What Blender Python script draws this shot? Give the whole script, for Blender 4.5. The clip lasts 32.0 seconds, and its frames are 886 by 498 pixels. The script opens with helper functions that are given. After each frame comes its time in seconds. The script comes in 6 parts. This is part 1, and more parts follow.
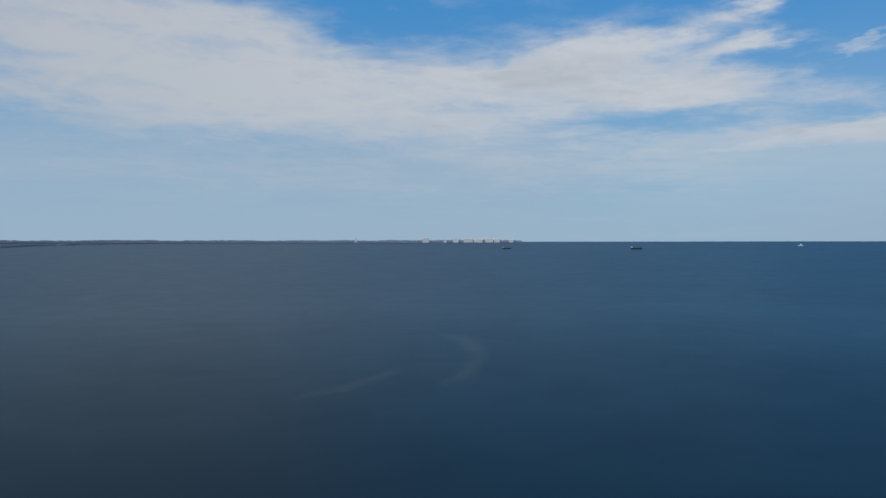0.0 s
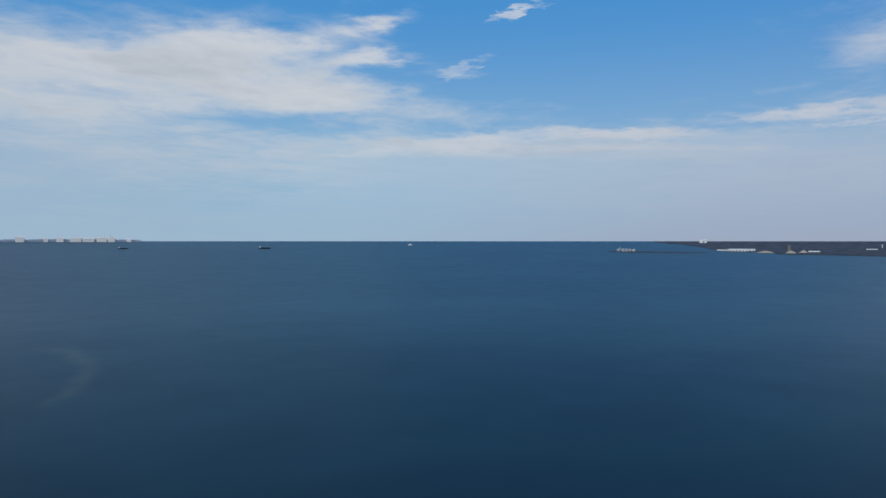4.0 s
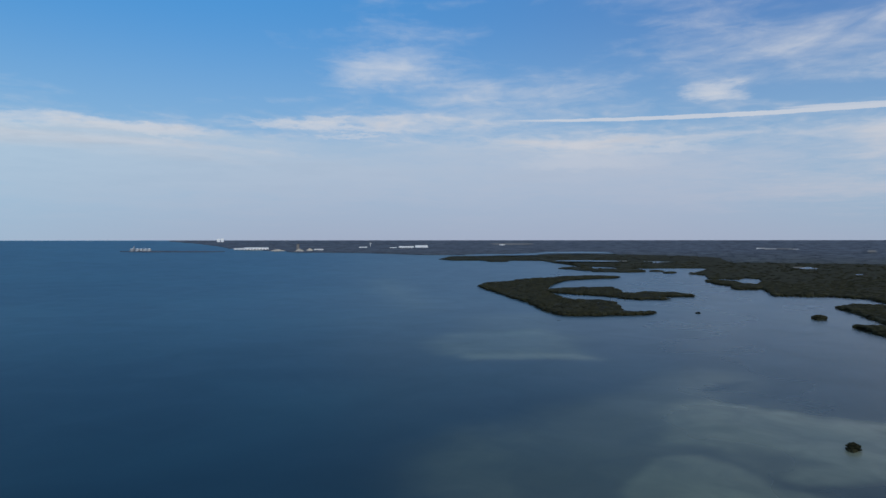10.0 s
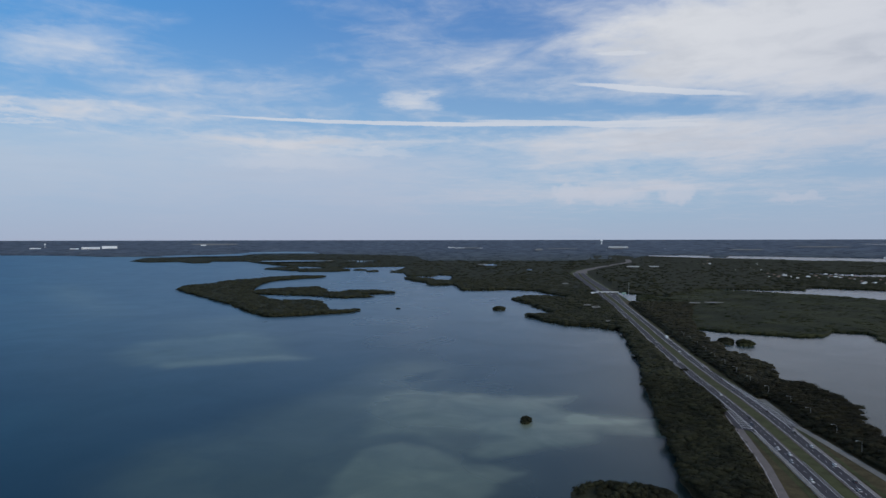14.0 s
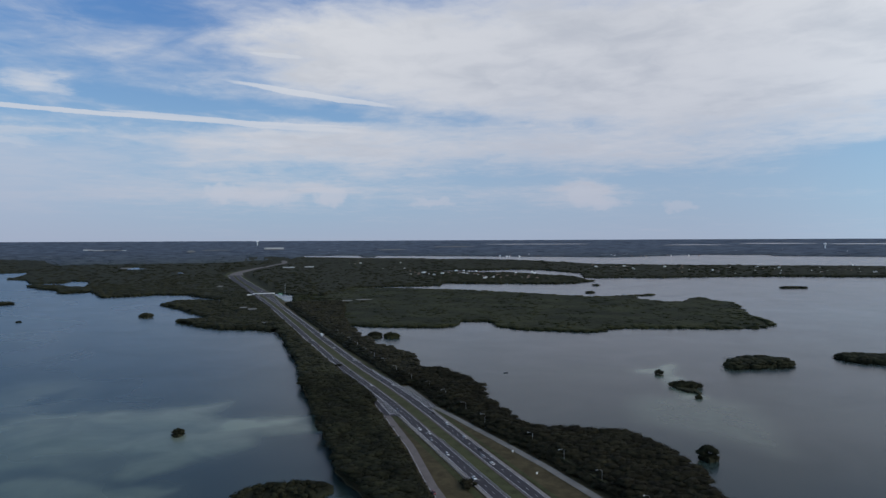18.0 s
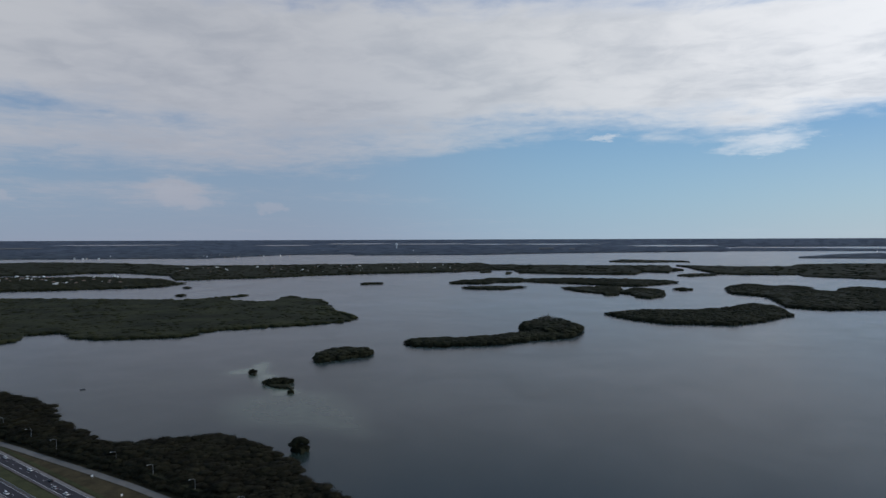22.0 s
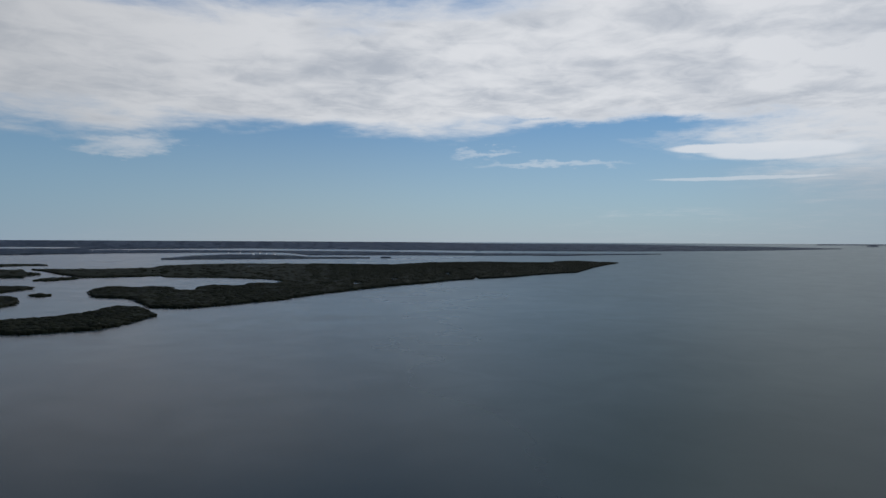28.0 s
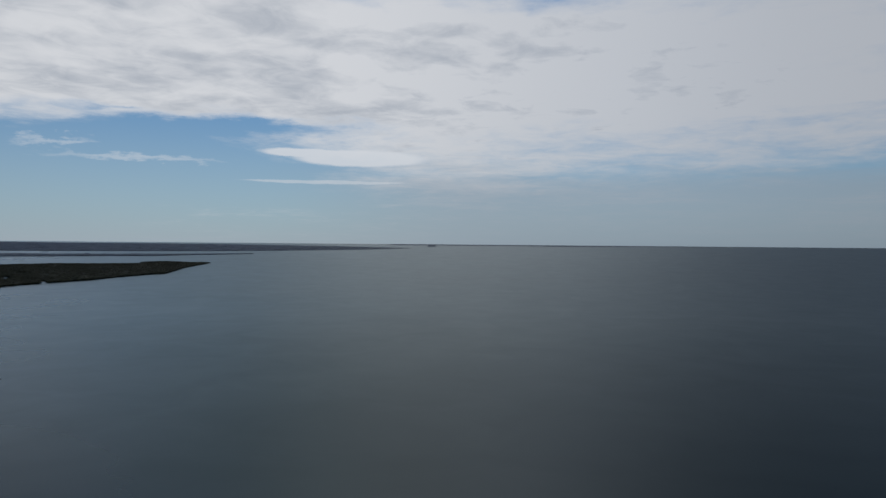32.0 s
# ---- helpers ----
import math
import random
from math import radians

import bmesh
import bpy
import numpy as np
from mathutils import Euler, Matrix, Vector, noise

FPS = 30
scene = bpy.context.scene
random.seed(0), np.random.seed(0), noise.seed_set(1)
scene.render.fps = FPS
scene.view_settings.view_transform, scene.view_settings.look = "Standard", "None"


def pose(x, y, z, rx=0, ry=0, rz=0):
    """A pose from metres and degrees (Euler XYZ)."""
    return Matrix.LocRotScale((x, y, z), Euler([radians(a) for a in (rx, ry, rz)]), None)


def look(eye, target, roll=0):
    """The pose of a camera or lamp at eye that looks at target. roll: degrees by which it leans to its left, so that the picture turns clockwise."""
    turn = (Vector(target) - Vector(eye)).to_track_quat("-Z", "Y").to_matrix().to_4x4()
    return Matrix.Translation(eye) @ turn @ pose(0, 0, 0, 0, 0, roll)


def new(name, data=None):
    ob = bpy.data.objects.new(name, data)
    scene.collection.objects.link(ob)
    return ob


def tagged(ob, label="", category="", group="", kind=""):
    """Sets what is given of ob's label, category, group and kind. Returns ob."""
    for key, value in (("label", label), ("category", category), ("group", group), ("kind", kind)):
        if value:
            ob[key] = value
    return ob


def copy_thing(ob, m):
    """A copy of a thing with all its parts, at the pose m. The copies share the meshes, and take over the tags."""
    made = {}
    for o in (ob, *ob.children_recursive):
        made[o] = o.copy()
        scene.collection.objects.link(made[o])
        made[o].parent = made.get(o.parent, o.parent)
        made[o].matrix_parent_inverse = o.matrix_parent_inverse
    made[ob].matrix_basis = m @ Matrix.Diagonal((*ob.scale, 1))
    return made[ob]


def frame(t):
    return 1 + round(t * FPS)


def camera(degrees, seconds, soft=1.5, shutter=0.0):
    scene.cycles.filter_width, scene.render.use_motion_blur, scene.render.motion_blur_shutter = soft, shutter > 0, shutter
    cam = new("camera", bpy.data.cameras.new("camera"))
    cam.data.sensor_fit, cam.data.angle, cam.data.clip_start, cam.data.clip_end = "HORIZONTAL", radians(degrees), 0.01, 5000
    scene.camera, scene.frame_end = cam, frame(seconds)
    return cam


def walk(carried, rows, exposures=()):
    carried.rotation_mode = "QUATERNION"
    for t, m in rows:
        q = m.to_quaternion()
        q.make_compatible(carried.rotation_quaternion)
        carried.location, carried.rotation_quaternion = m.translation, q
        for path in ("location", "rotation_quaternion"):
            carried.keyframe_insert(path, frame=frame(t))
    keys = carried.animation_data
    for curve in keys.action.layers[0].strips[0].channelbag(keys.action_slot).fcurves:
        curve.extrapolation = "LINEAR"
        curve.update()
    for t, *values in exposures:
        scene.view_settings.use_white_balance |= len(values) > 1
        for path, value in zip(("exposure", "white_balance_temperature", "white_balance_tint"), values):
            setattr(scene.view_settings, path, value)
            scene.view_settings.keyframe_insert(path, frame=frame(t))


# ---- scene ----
cam = camera(64.61, 32.0)
H = 140.0  # height of the eye over the water
PATH = [
    (0.0, pose(0, 0, H, 89.39, 0.07, -0.00)),
    (0.5, pose(0, 0, H, 89.39, 0.05, -3.67)),
    (1.0, pose(0, 0, H, 89.39, 0.03, -7.22)),
    (1.5, pose(0, 0, H, 89.38, 0.02, -10.86)),
    (2.0, pose(0, 0, H, 89.37, 0.02, -14.45)),
    (2.5, pose(0, 0, H, 89.36, 0.02, -18.71)),
    (3.0, pose(0, 0, H, 89.35, 0.03, -22.58)),
    (3.5, pose(0, 0, H, 89.35, 0.02, -26.09)),
    (5.5, pose(0, 0, H, 89.35, -0.09, -40.52)),
    (6.0, pose(0, 0, H, 89.35, -0.10, -43.66)),
    (6.5, pose(0, 0, H, 89.33, -0.11, -46.89)),
    (7.0, pose(0, 0, H, 89.31, -0.10, -50.14)),
    (7.5, pose(0, 0, H, 89.29, -0.09, -53.57)),
    (8.0, pose(0, 0, H, 89.28, -0.07, -57.20)),
    (8.5, pose(0, 0, H, 89.29, -0.04, -60.90)),
    (9.0, pose(0, 0, H, 89.30, -0.01, -63.82)),
    (9.5, pose(0, 0, H, 89.29, 0.01, -65.99)),
    (10.0, pose(0, 0, H, 89.27, 0.03, -67.72)),
    (10.5, pose(0, 0, H, 89.27, 0.05, -70.62)),
    (11.0, pose(0, 0, H, 89.27, 0.06, -73.51)),
    (11.5, pose(0, 0, H, 89.27, 0.07, -76.68)),
    (12.0, pose(0, 0, H, 89.27, 0.09, -79.95)),
    (12.5, pose(0, 0, H, 89.27, 0.09, -82.18)),
    (13.0, pose(0, 0, H, 89.26, 0.10, -85.09)),
    (13.5, pose(0, 0, H, 89.24, 0.09, -88.20)),
    (14.0, pose(0, 0, H, 89.25, 0.09, -91.41)),
    (14.5, pose(0, 0, H, 89.25, 0.10, -94.68)),
    (16.5, pose(0, 0, H, 89.28, 0.16, -108.03)),
    (17.0, pose(0, 0, H, 89.27, 0.19, -111.56)),
    (17.5, pose(0, 0, H, 89.27, 0.22, -115.26)),
    (18.0, pose(0, 0, H, 89.27, 0.24, -119.00)),
    (18.5, pose(0, 0, H, 89.28, 0.24, -122.78)),
    (19.0, pose(0, 0, H, 89.29, 0.24, -126.58)),
    (19.5, pose(0, 0, H, 89.28, 0.25, -130.57)),
    (20.0, pose(0, 0, H, 89.26, 0.25, -134.69)),
    (20.5, pose(0, 0, H, 89.23, 0.26, -138.83)),
    (21.0, pose(0, 0, H, 89.21, 0.25, -143.00)),
    (21.5, pose(0, 0, H, 89.20, 0.22, -147.17)),
    (22.0, pose(0, 0, H, 89.21, 0.20, -151.40)),
    (22.5, pose(0, 0, H, 89.22, 0.15, -155.63)),
    (23.0, pose(0, 0, H, 89.23, 0.10, -159.16)),
    (23.5, pose(0, 0, H, 89.24, 0.04, -162.75)),
    (24.0, pose(0, 0, H, 89.26, -0.01, -166.38)),
    (24.5, pose(0, 0, H, 89.28, -0.04, -170.32)),
    (25.0, pose(0, 0, H, 89.29, -0.07, -174.38)),
    (25.5, pose(0, 0, H, 89.30, -0.10, -178.56)),
    (27.5, pose(0, 0, H, 89.40, -0.25, -195.78)),
    (28.0, pose(0, 0, H, 89.42, -0.29, -200.23)),
    (28.5, pose(0, 0, H, 89.44, -0.33, -204.62)),
    (29.0, pose(0, 0, H, 89.45, -0.35, -209.02)),
    (29.5, pose(0, 0, H, 89.46, -0.37, -213.36)),
    (30.0, pose(0, 0, H, 89.48, -0.38, -217.53)),
    (30.5, pose(0, 0, H, 89.49, -0.39, -221.79)),
    (31.0, pose(0, 0, H, 89.51, -0.42, -225.34)),
    (31.5, pose(0, 0, H, 89.55, -0.45, -228.92)),
    (32.0, pose(0, 0, H, 89.61, -0.48, -232.65)),
]
# the picture darkens as it turns towards the sun
EXPOSURES = [(0.0, 0.04), (3.0, 0.1), (6.0, 0.17), (10.0, 0.23), (14.0, 0.28), (17.0, 0.27), (20.0, 0.06), (23.0, -0.2), (28.0, -0.56), (32.0, -0.7)]
walk(cam, PATH, EXPOSURES)

# The world beyond RIM metres is drawn in towards the eye along its lines of
# sight, so that forty kilometres of bay fit within the camera's reach.
RIM, EDGE = 1500.0, 4850.0
WATER_FAR = 400000.0


def warp(p):
    """Plan places (n x 3, metres) to scene places."""
    p = np.asarray(p, float).reshape(-1, 3)
    d = np.maximum(np.hypot(p[:, 0], p[:, 1]), 1e-6)
    w = EDGE - RIM
    r = np.where(d > RIM, EDGE - w * w / (np.maximum(d, RIM) - RIM + w), d)
    k = (r / d)[:, None]
    eye = np.array((0.0, 0.0, H))
    return eye + (p - eye) * k


def polar(az, d, z=0.0):
    a = np.radians(az)
    return np.stack(np.broadcast_arrays(d * np.sin(a), d * np.cos(a), z), -1)


# ---- world, sun ----
SUN_AZ, SUN_EL = 235.0, 36.0
world = bpy.data.worlds.new("sky")
scene.world = world
world.use_nodes = True
wt = world.node_tree
wt.nodes.clear()


class Nodes:
    """Short way to write node arithmetic."""

    def __init__(self, tree):
        self.tree = tree

    def node(self, kind, **props):
        n = self.tree.nodes.new(kind)
        for k, v in props.items():
            setattr(n, k, v)
        return n

    def put(self, socket, v):
        if isinstance(v, bpy.types.NodeSocket):
            self.tree.links.new(v, socket)
        elif v is not None:
            socket.default_value = v

    def math(self, op, a, b=None, c=None, clamp=False):
        n = self.node("ShaderNodeMath", operation=op, use_clamp=clamp)
        for i, v in enumerate((a, b, c)):
            self.put(n.inputs[i], v)
        return n.outputs[0]

    def vec(self, op, a, b=None, out=0):
        n = self.node("ShaderNodeVectorMath", operation=op)
        self.put(n.inputs[0], a)
        self.put(n.inputs[1], b)
        return n.outputs[out]

    def xyz(self, v):
        n = self.node("ShaderNodeSeparateXYZ")
        self.put(n.inputs[0], v)
        return n.outputs

    def join(self, x, y, z):
        n = self.node("ShaderNodeCombineXYZ")
        for i, v in enumerate((x, y, z)):
            self.put(n.inputs[i], v)
        return n.outputs[0]

    def mix(self, f, a, b):
        n = self.node("ShaderNodeMix", data_type="RGBA", clamp_factor=True)
        self.put(n.inputs[0], f)
        self.put(n.inputs[6], a)
        self.put(n.inputs[7], b)
        return n.outputs[2]

    def noise(self, v, scale, detail=4.0, rough=0.55, distort=0.0, color=False):
        n = self.node("ShaderNodeTexNoise")
        self.put(n.inputs["Vector"], v)
        for k, x in (("Scale", scale), ("Detail", detail), ("Roughness", rough), ("Distortion", distort)):
            n.inputs[k].default_value = x
        return n.outputs["Color" if color else "Fac"]

    def step(self, v, lo, hi):
        n = self.node("ShaderNodeMapRange", interpolation_type="SMOOTHSTEP")
        self.put(n.inputs[0], v)
        n.inputs[1].default_value, n.inputs[2].default_value = lo, hi
        return n.outputs[0]


def rgb(r, g, b):
    """Linear colour from 0 to 255 screen values."""
    return tuple(c / 255 / 12.92 if c <= 10 else ((c / 255 + 0.055) / 1.055) ** 2.4 for c in (r, g, b)) + (1.0,)


def rgb10(r, g, b, k=10.0):
    c = rgb(r, g, b)
    return (c[0] * k, c[1] * k, c[2] * k, 1.0)


w = Nodes(wt)
way = w.node("ShaderNodeTexCoord").outputs["Generated"]
dx, dy, dz = w.xyz(way)
lift = w.math("MAXIMUM", dz, 0.0)
azim = w.math("MULTIPLY", w.math("ARCTAN2", dx, dy), 180 / math.pi)
azim = w.math("MODULO", w.math("ADD", azim, 450.0), 360.0)  # 90 is straight ahead at the start
elev = w.math("MULTIPLY", w.math("ARCSINE", lift), 180 / math.pi)
# a cloud deck seen in perspective
deck = w.math("DIVIDE", 1.0, w.math("ADD", lift, 0.07))
flat = w.join(w.math("MULTIPLY", dx, deck), w.math("MULTIPLY", dy, deck), 0.0)
broad = w.noise(flat, 0.9, 6.0, 0.52, 0.4)
wisps = w.noise(w.vec("ADD", flat, (7.3, 2.1, 0.0)), 3.1, 7.0, 0.55, 0.9)
skein = w.noise(w.join(w.math("MULTIPLY", azim, 0.05), w.math("MULTIPLY", elev, 0.42), 0.0), 1.0, 6.0, 0.52, 0.6)
place = w.join(azim, elev, 0.0)
# uneven outlines for the banks below
ragged = w.vec("MULTIPLY", w.vec("SUBTRACT", w.noise(w.join(w.math("MULTIPLY", azim, 0.11), w.math("MULTIPLY", elev, 0.4), 3.0), 1.0, 6.0, 0.6, 0.0, True), (0.5, 0.5, 0.5)), (14.0, 4.0, 0.0))
place_r = w.vec("ADD", place, ragged)
billow = w.vec("MULTIPLY", w.vec("SUBTRACT", w.noise(w.join(w.math("MULTIPLY", azim, 0.8), w.math("MULTIPLY", elev, 1.0), 8.0), 1.0, 5.0, 0.6, 0.0, True), (0.5, 0.5, 0.5)), (3.0, 1.6, 0.0))
place_c = w.vec("ADD", place, billow)


def bank(total, az, el, waz, wel, amount, tilt=0.0, on=None):
    """Adds a soft bank of cloud (or, below 0, a gap) round az, el (degrees)."""
    v = w.vec("SUBTRACT", on or place_r, (az + 90.0, el, 0.0))
    if tilt:
        x, y, z = w.xyz(v)
        v = w.join(x, w.math("MULTIPLY_ADD", x, -tilt, y), 0.0)
    v = w.vec("MULTIPLY", v, (1.0 / waz, 1.0 / wel, 0.0))
    fall = w.math("POWER", 0.36788, w.vec("DOT_PRODUCT", v, v, out=1))
    return w.math("MULTIPLY_ADD", fall, amount, total)


cover = w.math("MULTIPLY_ADD", broad, 1.0, w.math("MULTIPLY_ADD", wisps, 0.8, w.math("MULTIPLY", skein, 0.85)))
flecks = w.noise(w.vec("ADD", flat, (3.4, 8.8, 0.0)), 6.5, 6.0, 0.6, 1.2)
cover = w.math("MULTIPLY_ADD", flecks, 0.4, w.math("SUBTRACT", cover, 1.605))
cover = bank(cover, -28.8, 16.1, 23.1, 2.77, 0.8)
cover = bank(cover, -20.0, 14.8, 9.2, 0.83, -0.3, -0.06)
cover = bank(cover, -16.3, 11.3, 19.4, 3.70, 0.7)
cover = bank(cover, 329.8, 9.0, 16.2, 6.01, 0.5)
cover = bank(cover, 5.3, 9.9, 16.2, 3.23, 0.5)
cover = bank(cover, -6.6, 17.2, 5.1, 2.08, -0.4)
cover = bank(cover, 15.6, 9.3, 6.9, 1.16, -0.55)
cover = bank(cover, 6.7, 13.4, 5.1, 0.65, 0.55)
cover = bank(cover, 15.6, 14.4, 8.3, 2.08, 0.35)
cover = bank(cover, 23.7, 14.5, 3.2, 1.02, 0.4, 0.25)
cover = bank(cover, 24.5, 7.8, 14.8, 2.08, 0.5)
cover = bank(cover, 29.3, 7.1, 5.5, 0.55, 0.3)
cover = bank(cover, 28.2, 12.7, 6.9, 1.62, -0.4)
cover = bank(cover, -8.4, 5.4, 41.6, 1.16, 0.3)
cover = bank(cover, 13.9, 15.1, 5.5, 1.39, 0.5)
cover = bank(cover, 24.5, 17.2, 2.8, 0.65, 0.6, 0.25)
cover = bank(cover, 22.9, 14.6, 2.8, 0.65, 0.5, 0.2)
cover = bank(cover, 30.2, 13.6, 3.2, 0.74, 0.45)
cover = bank(cover, 35.0, 13.3, 2.8, 0.92, 0.3)
cover = bank(cover, 16.7, 12.0, 6.9, 1.16, 0.35)
cover = bank(cover, 6.7, 13.0, 6.9, 1.39, 0.3)
cover = bank(cover, 43.9, 15.2, 16.6, 4.16, -0.65)
cover = bank(cover, 37.0, 7.7, 12.9, 0.65, 0.75)
cover = bank(cover, 39.8, 5.4, 23.1, 1.39, 0.35)
cover = bank(cover, 20.4, 11.5, 10.6, 1.39, 0.45)
cover = bank(cover, 64.2, 15.5, 7.4, 4.16, 0.25)
cover = bank(cover, 68.1, 11.5, 11.5, 2.31, 0.35)
cover = bank(cover, 60.1, 9.4, 10.2, 0.37, 0.5)
cover = bank(cover, 71.8, 7.0, 11.5, 1.85, 0.45)
cover = bank(cover, 53.5, 4.4, 32.3, 1.85, 0.25)
cover = bank(cover, 88.6, 11.1, 2.5, 1.02, 0.55)
cover = bank(cover, 81.2, 8.0, 12.0, 0.46, 0.45)
cover = bank(cover, 82.2, 5.7, 7.9, 1.02, 0.55)
cover = bank(cover, 107.7, 6.7, 12.9, 1.62, 0.5)
cover = bank(cover, 95.0, 3.6, 23.1, 1.02, 0.35)
cover = bank(cover, 107.3, 3.8, 6.0, 0.69, 0.4)
cover = bank(cover, 109.6, 14.9, 11.5, 2.77, 0.7)
cover = bank(cover, 92.7, 14.1, 6.9, 1.39, 0.35)
cover = bank(cover, 76.7, 16.2, 9.2, 2.77, -0.4)
cover = bank(cover, 99.4, 10.6, 9.2, 0.74, -0.25)
cover = bank(cover, 134.2, 14.9, 30.0, 5.08, 0.85)
cover = bank(cover, 99.6, 14.4, 8.8, 3.23, -0.6)
cover = bank(cover, 84.0, 16.5, 13.0, 2.6, 0.4)
cover = bank(cover, 106.5, 7.6, 10.2, 1.62, 0.45)
cover = bank(cover, 129.7, 8.0, 16.2, 1.85, 0.35)
cover = bank(cover, 110.3, 9.7, 3.7, 0.46, -0.4)
cover = bank(cover, 130.1, 8.5, 2.8, 0.69, -0.35)
cover = bank(cover, 120.0, 10.0, 3.2, 0.46, -0.3)
cover = bank(cover, 155.9, 6.1, 4.6, 1.85, -0.55)
cover = bank(cover, 136.5, 4.8, 23.1, 0.83, -0.25)
cover = bank(cover, 146.3, 13.4, 32.3, 5.08, 0.8)
cover = bank(cover, 137.9, 6.2, 16.2, 1.62, 0.35)
cover = bank(cover, 153.0, 7.3, 2.8, 1.16, 0.3)
cover = bank(cover, 177.7, 4.5, 23.1, 2.77, -0.9)
cover = bank(cover, 175.6, 7.4, 4.2, 0.65, 0.75)
cover = bank(cover, 130.0, 3.6, 2.8, 0.83, 1.0)
cover = bank(cover, 181.7, 12.3, 18.5, 3.23, 0.8)
cover = bank(cover, 196.3, 13.9, 41.6, 4.39, 0.9)
cover = bank(cover, 191.8, 5.8, 23.1, 2.54, -1.0)
cover = bank(cover, 216.6, 9.0, 8.3, 0.74, -1.0, 0.03)
cover = bank(cover, 230.2, 5.7, 8.3, 2.31, 0.6)
cover = bank(cover, 207.3, 10.4, 1.8, 0.28, -0.5)
cover = bank(cover, 242.4, 12.7, 32.3, 6.47, 1.0)
cover = bank(cover, 219.6, 15.4, 27.7, 4.16, 0.8)
cover = bank(cover, 260.8, 5.2, 9.2, 1.39, -0.45)
cover = bank(cover, 207.4, 5.3, 13.9, 2.31, -0.5)
cover = bank(cover, -23.3, 13.2, 20.8, 3.46, 0.2)
cover = bank(cover, -13.5, 12.5, 16.2, 2.77, 0.15)
cover = bank(cover, 11.3, 15.3, 5.5, 1.16, 0.3)
cover = bank(cover, 18.4, 15.3, 2.8, 0.92, 0.35)
cover = bank(cover, 24.6, 17.0, 3.7, 0.92, 0.25, 0.15)
cover = bank(cover, 30.0, 13.5, 3.7, 0.74, 0.4)
cover = bank(cover, 6.7, 13.2, 4.6, 0.83, 0.4)
cover = bank(cover, 20.1, 11.7, 9.2, 1.29, 0.35)
cover = bank(cover, 39.3, 5.0, 16.2, 2.08, 0.45)
cover = bank(cover, 41.3, 7.9, 11.1, 0.55, 0.5)
cover = bank(cover, 26.3, 6.7, 10.2, 0.46, 0.45)
cover = bank(cover, 52.9, 5.2, 15.2, 2.54, 0.45)
cover = bank(cover, -5, 5.0, 48, 4.0, 0.15)
cover = bank(cover, 62, 4.6, 45, 3.6, 0.1)
cover = bank(cover, 125, 4.4, 40, 3.0, 0.1)
cover = bank(cover, 296, 12, 36, 12, 0.8)
cover = w.math("MULTIPLY_ADD", w.step(elev, 20.0, 34.0), 0.7, cover)
thick = w.step(cover, -0.15, 1.0)
body = w.noise(w.vec("ADD", flat, (1.7, 5.2, 0.0)), 1.5, 6.0, 0.52, 0.3)
mottle = w.noise(w.vec("ADD", flat, (6.1, 0.4, 0.0)), 5.2, 5.0, 0.58, 0.5)
body = w.math("MULTIPLY_ADD", mottle, 0.36, w.math("MULTIPLY", body, 0.64))
shade = w.math("MULTIPLY", w.step(cover, 0.35, 1.2), w.step(body, 0.38, 0.68))
shade = w.math("MULTIPLY", shade, w.math("MULTIPLY_ADD", w.step(azim, 250.0, 292.0), 0.32, 0.5))
# heavier cloud towards the open west
shade = w.math("MAXIMUM", shade, w.math("MULTIPLY", w.math("MAXIMUM", w.step(azim, 305.0, 350.0), w.step(azim, 118.0, 30.0)), 0.55))
# the deck thickens and greys overhead, out of view, to dim the light below
shade = w.math("MAXIMUM", shade, w.math("MULTIPLY", w.step(elev, 20.0, 45.0), 1.5))
cloud = w.mix(w.math("MINIMUM", shade, 1.0), rgb10(213, 215, 219), rgb10(156, 164, 176))
cloud = w.mix(w.step(elev, 24.0, 60.0), cloud, rgb10(132, 139, 150))
sky = w.node("ShaderNodeTexSky", sky_type="NISHITA", sun_disc=False, sun_elevation=radians(SUN_EL), sun_rotation=radians(SUN_AZ))
sky.air_density, sky.dust_density, sky.ozone_density = 1.0, 0.1, 4.0
sky_tint = w.vec("MULTIPLY", sky.outputs[0], (0.45, 0.74, 0.92))
# thin high haze evens out the blue
zenith = w.mix(w.step(azim, 138.0, 190.0), rgb10(54, 146, 215), rgb10(72, 124, 188))
even = w.mix(w.step(elev, 2.0, 19.0), rgb10(132, 182, 214), zenith)
south = w.step(azim, 235.0, 285.0)
even = w.mix(south, even, w.mix(w.step(elev, 2.0, 14.0), rgb10(138, 158, 172), rgb10(82, 124, 166)))
sky_tint = w.mix(0.75, sky_tint, even)
mixed = w.mix(w.math("MULTIPLY", thick, 0.97), sky_tint, cloud)
# a smooth veil of stratus low over the bay
veil_top = w.math("ADD", elev, w.math("MULTIPLY", w.math("SUBTRACT", skein, 0.5), 5.0))
veil = w.math("MULTIPLY", w.step(veil_top, 8.4, 6.6), w.math("MULTIPLY", w.step(azim, 98.0, 118.0), w.step(azim, 196.0, 172.0)))
veil_tone = w.mix(w.step(azim, 120.0, 185.0), rgb10(158, 194, 220), rgb10(172, 190, 212))
mixed = w.mix(w.math("MULTIPLY", veil, 0.78), mixed, veil_tone)
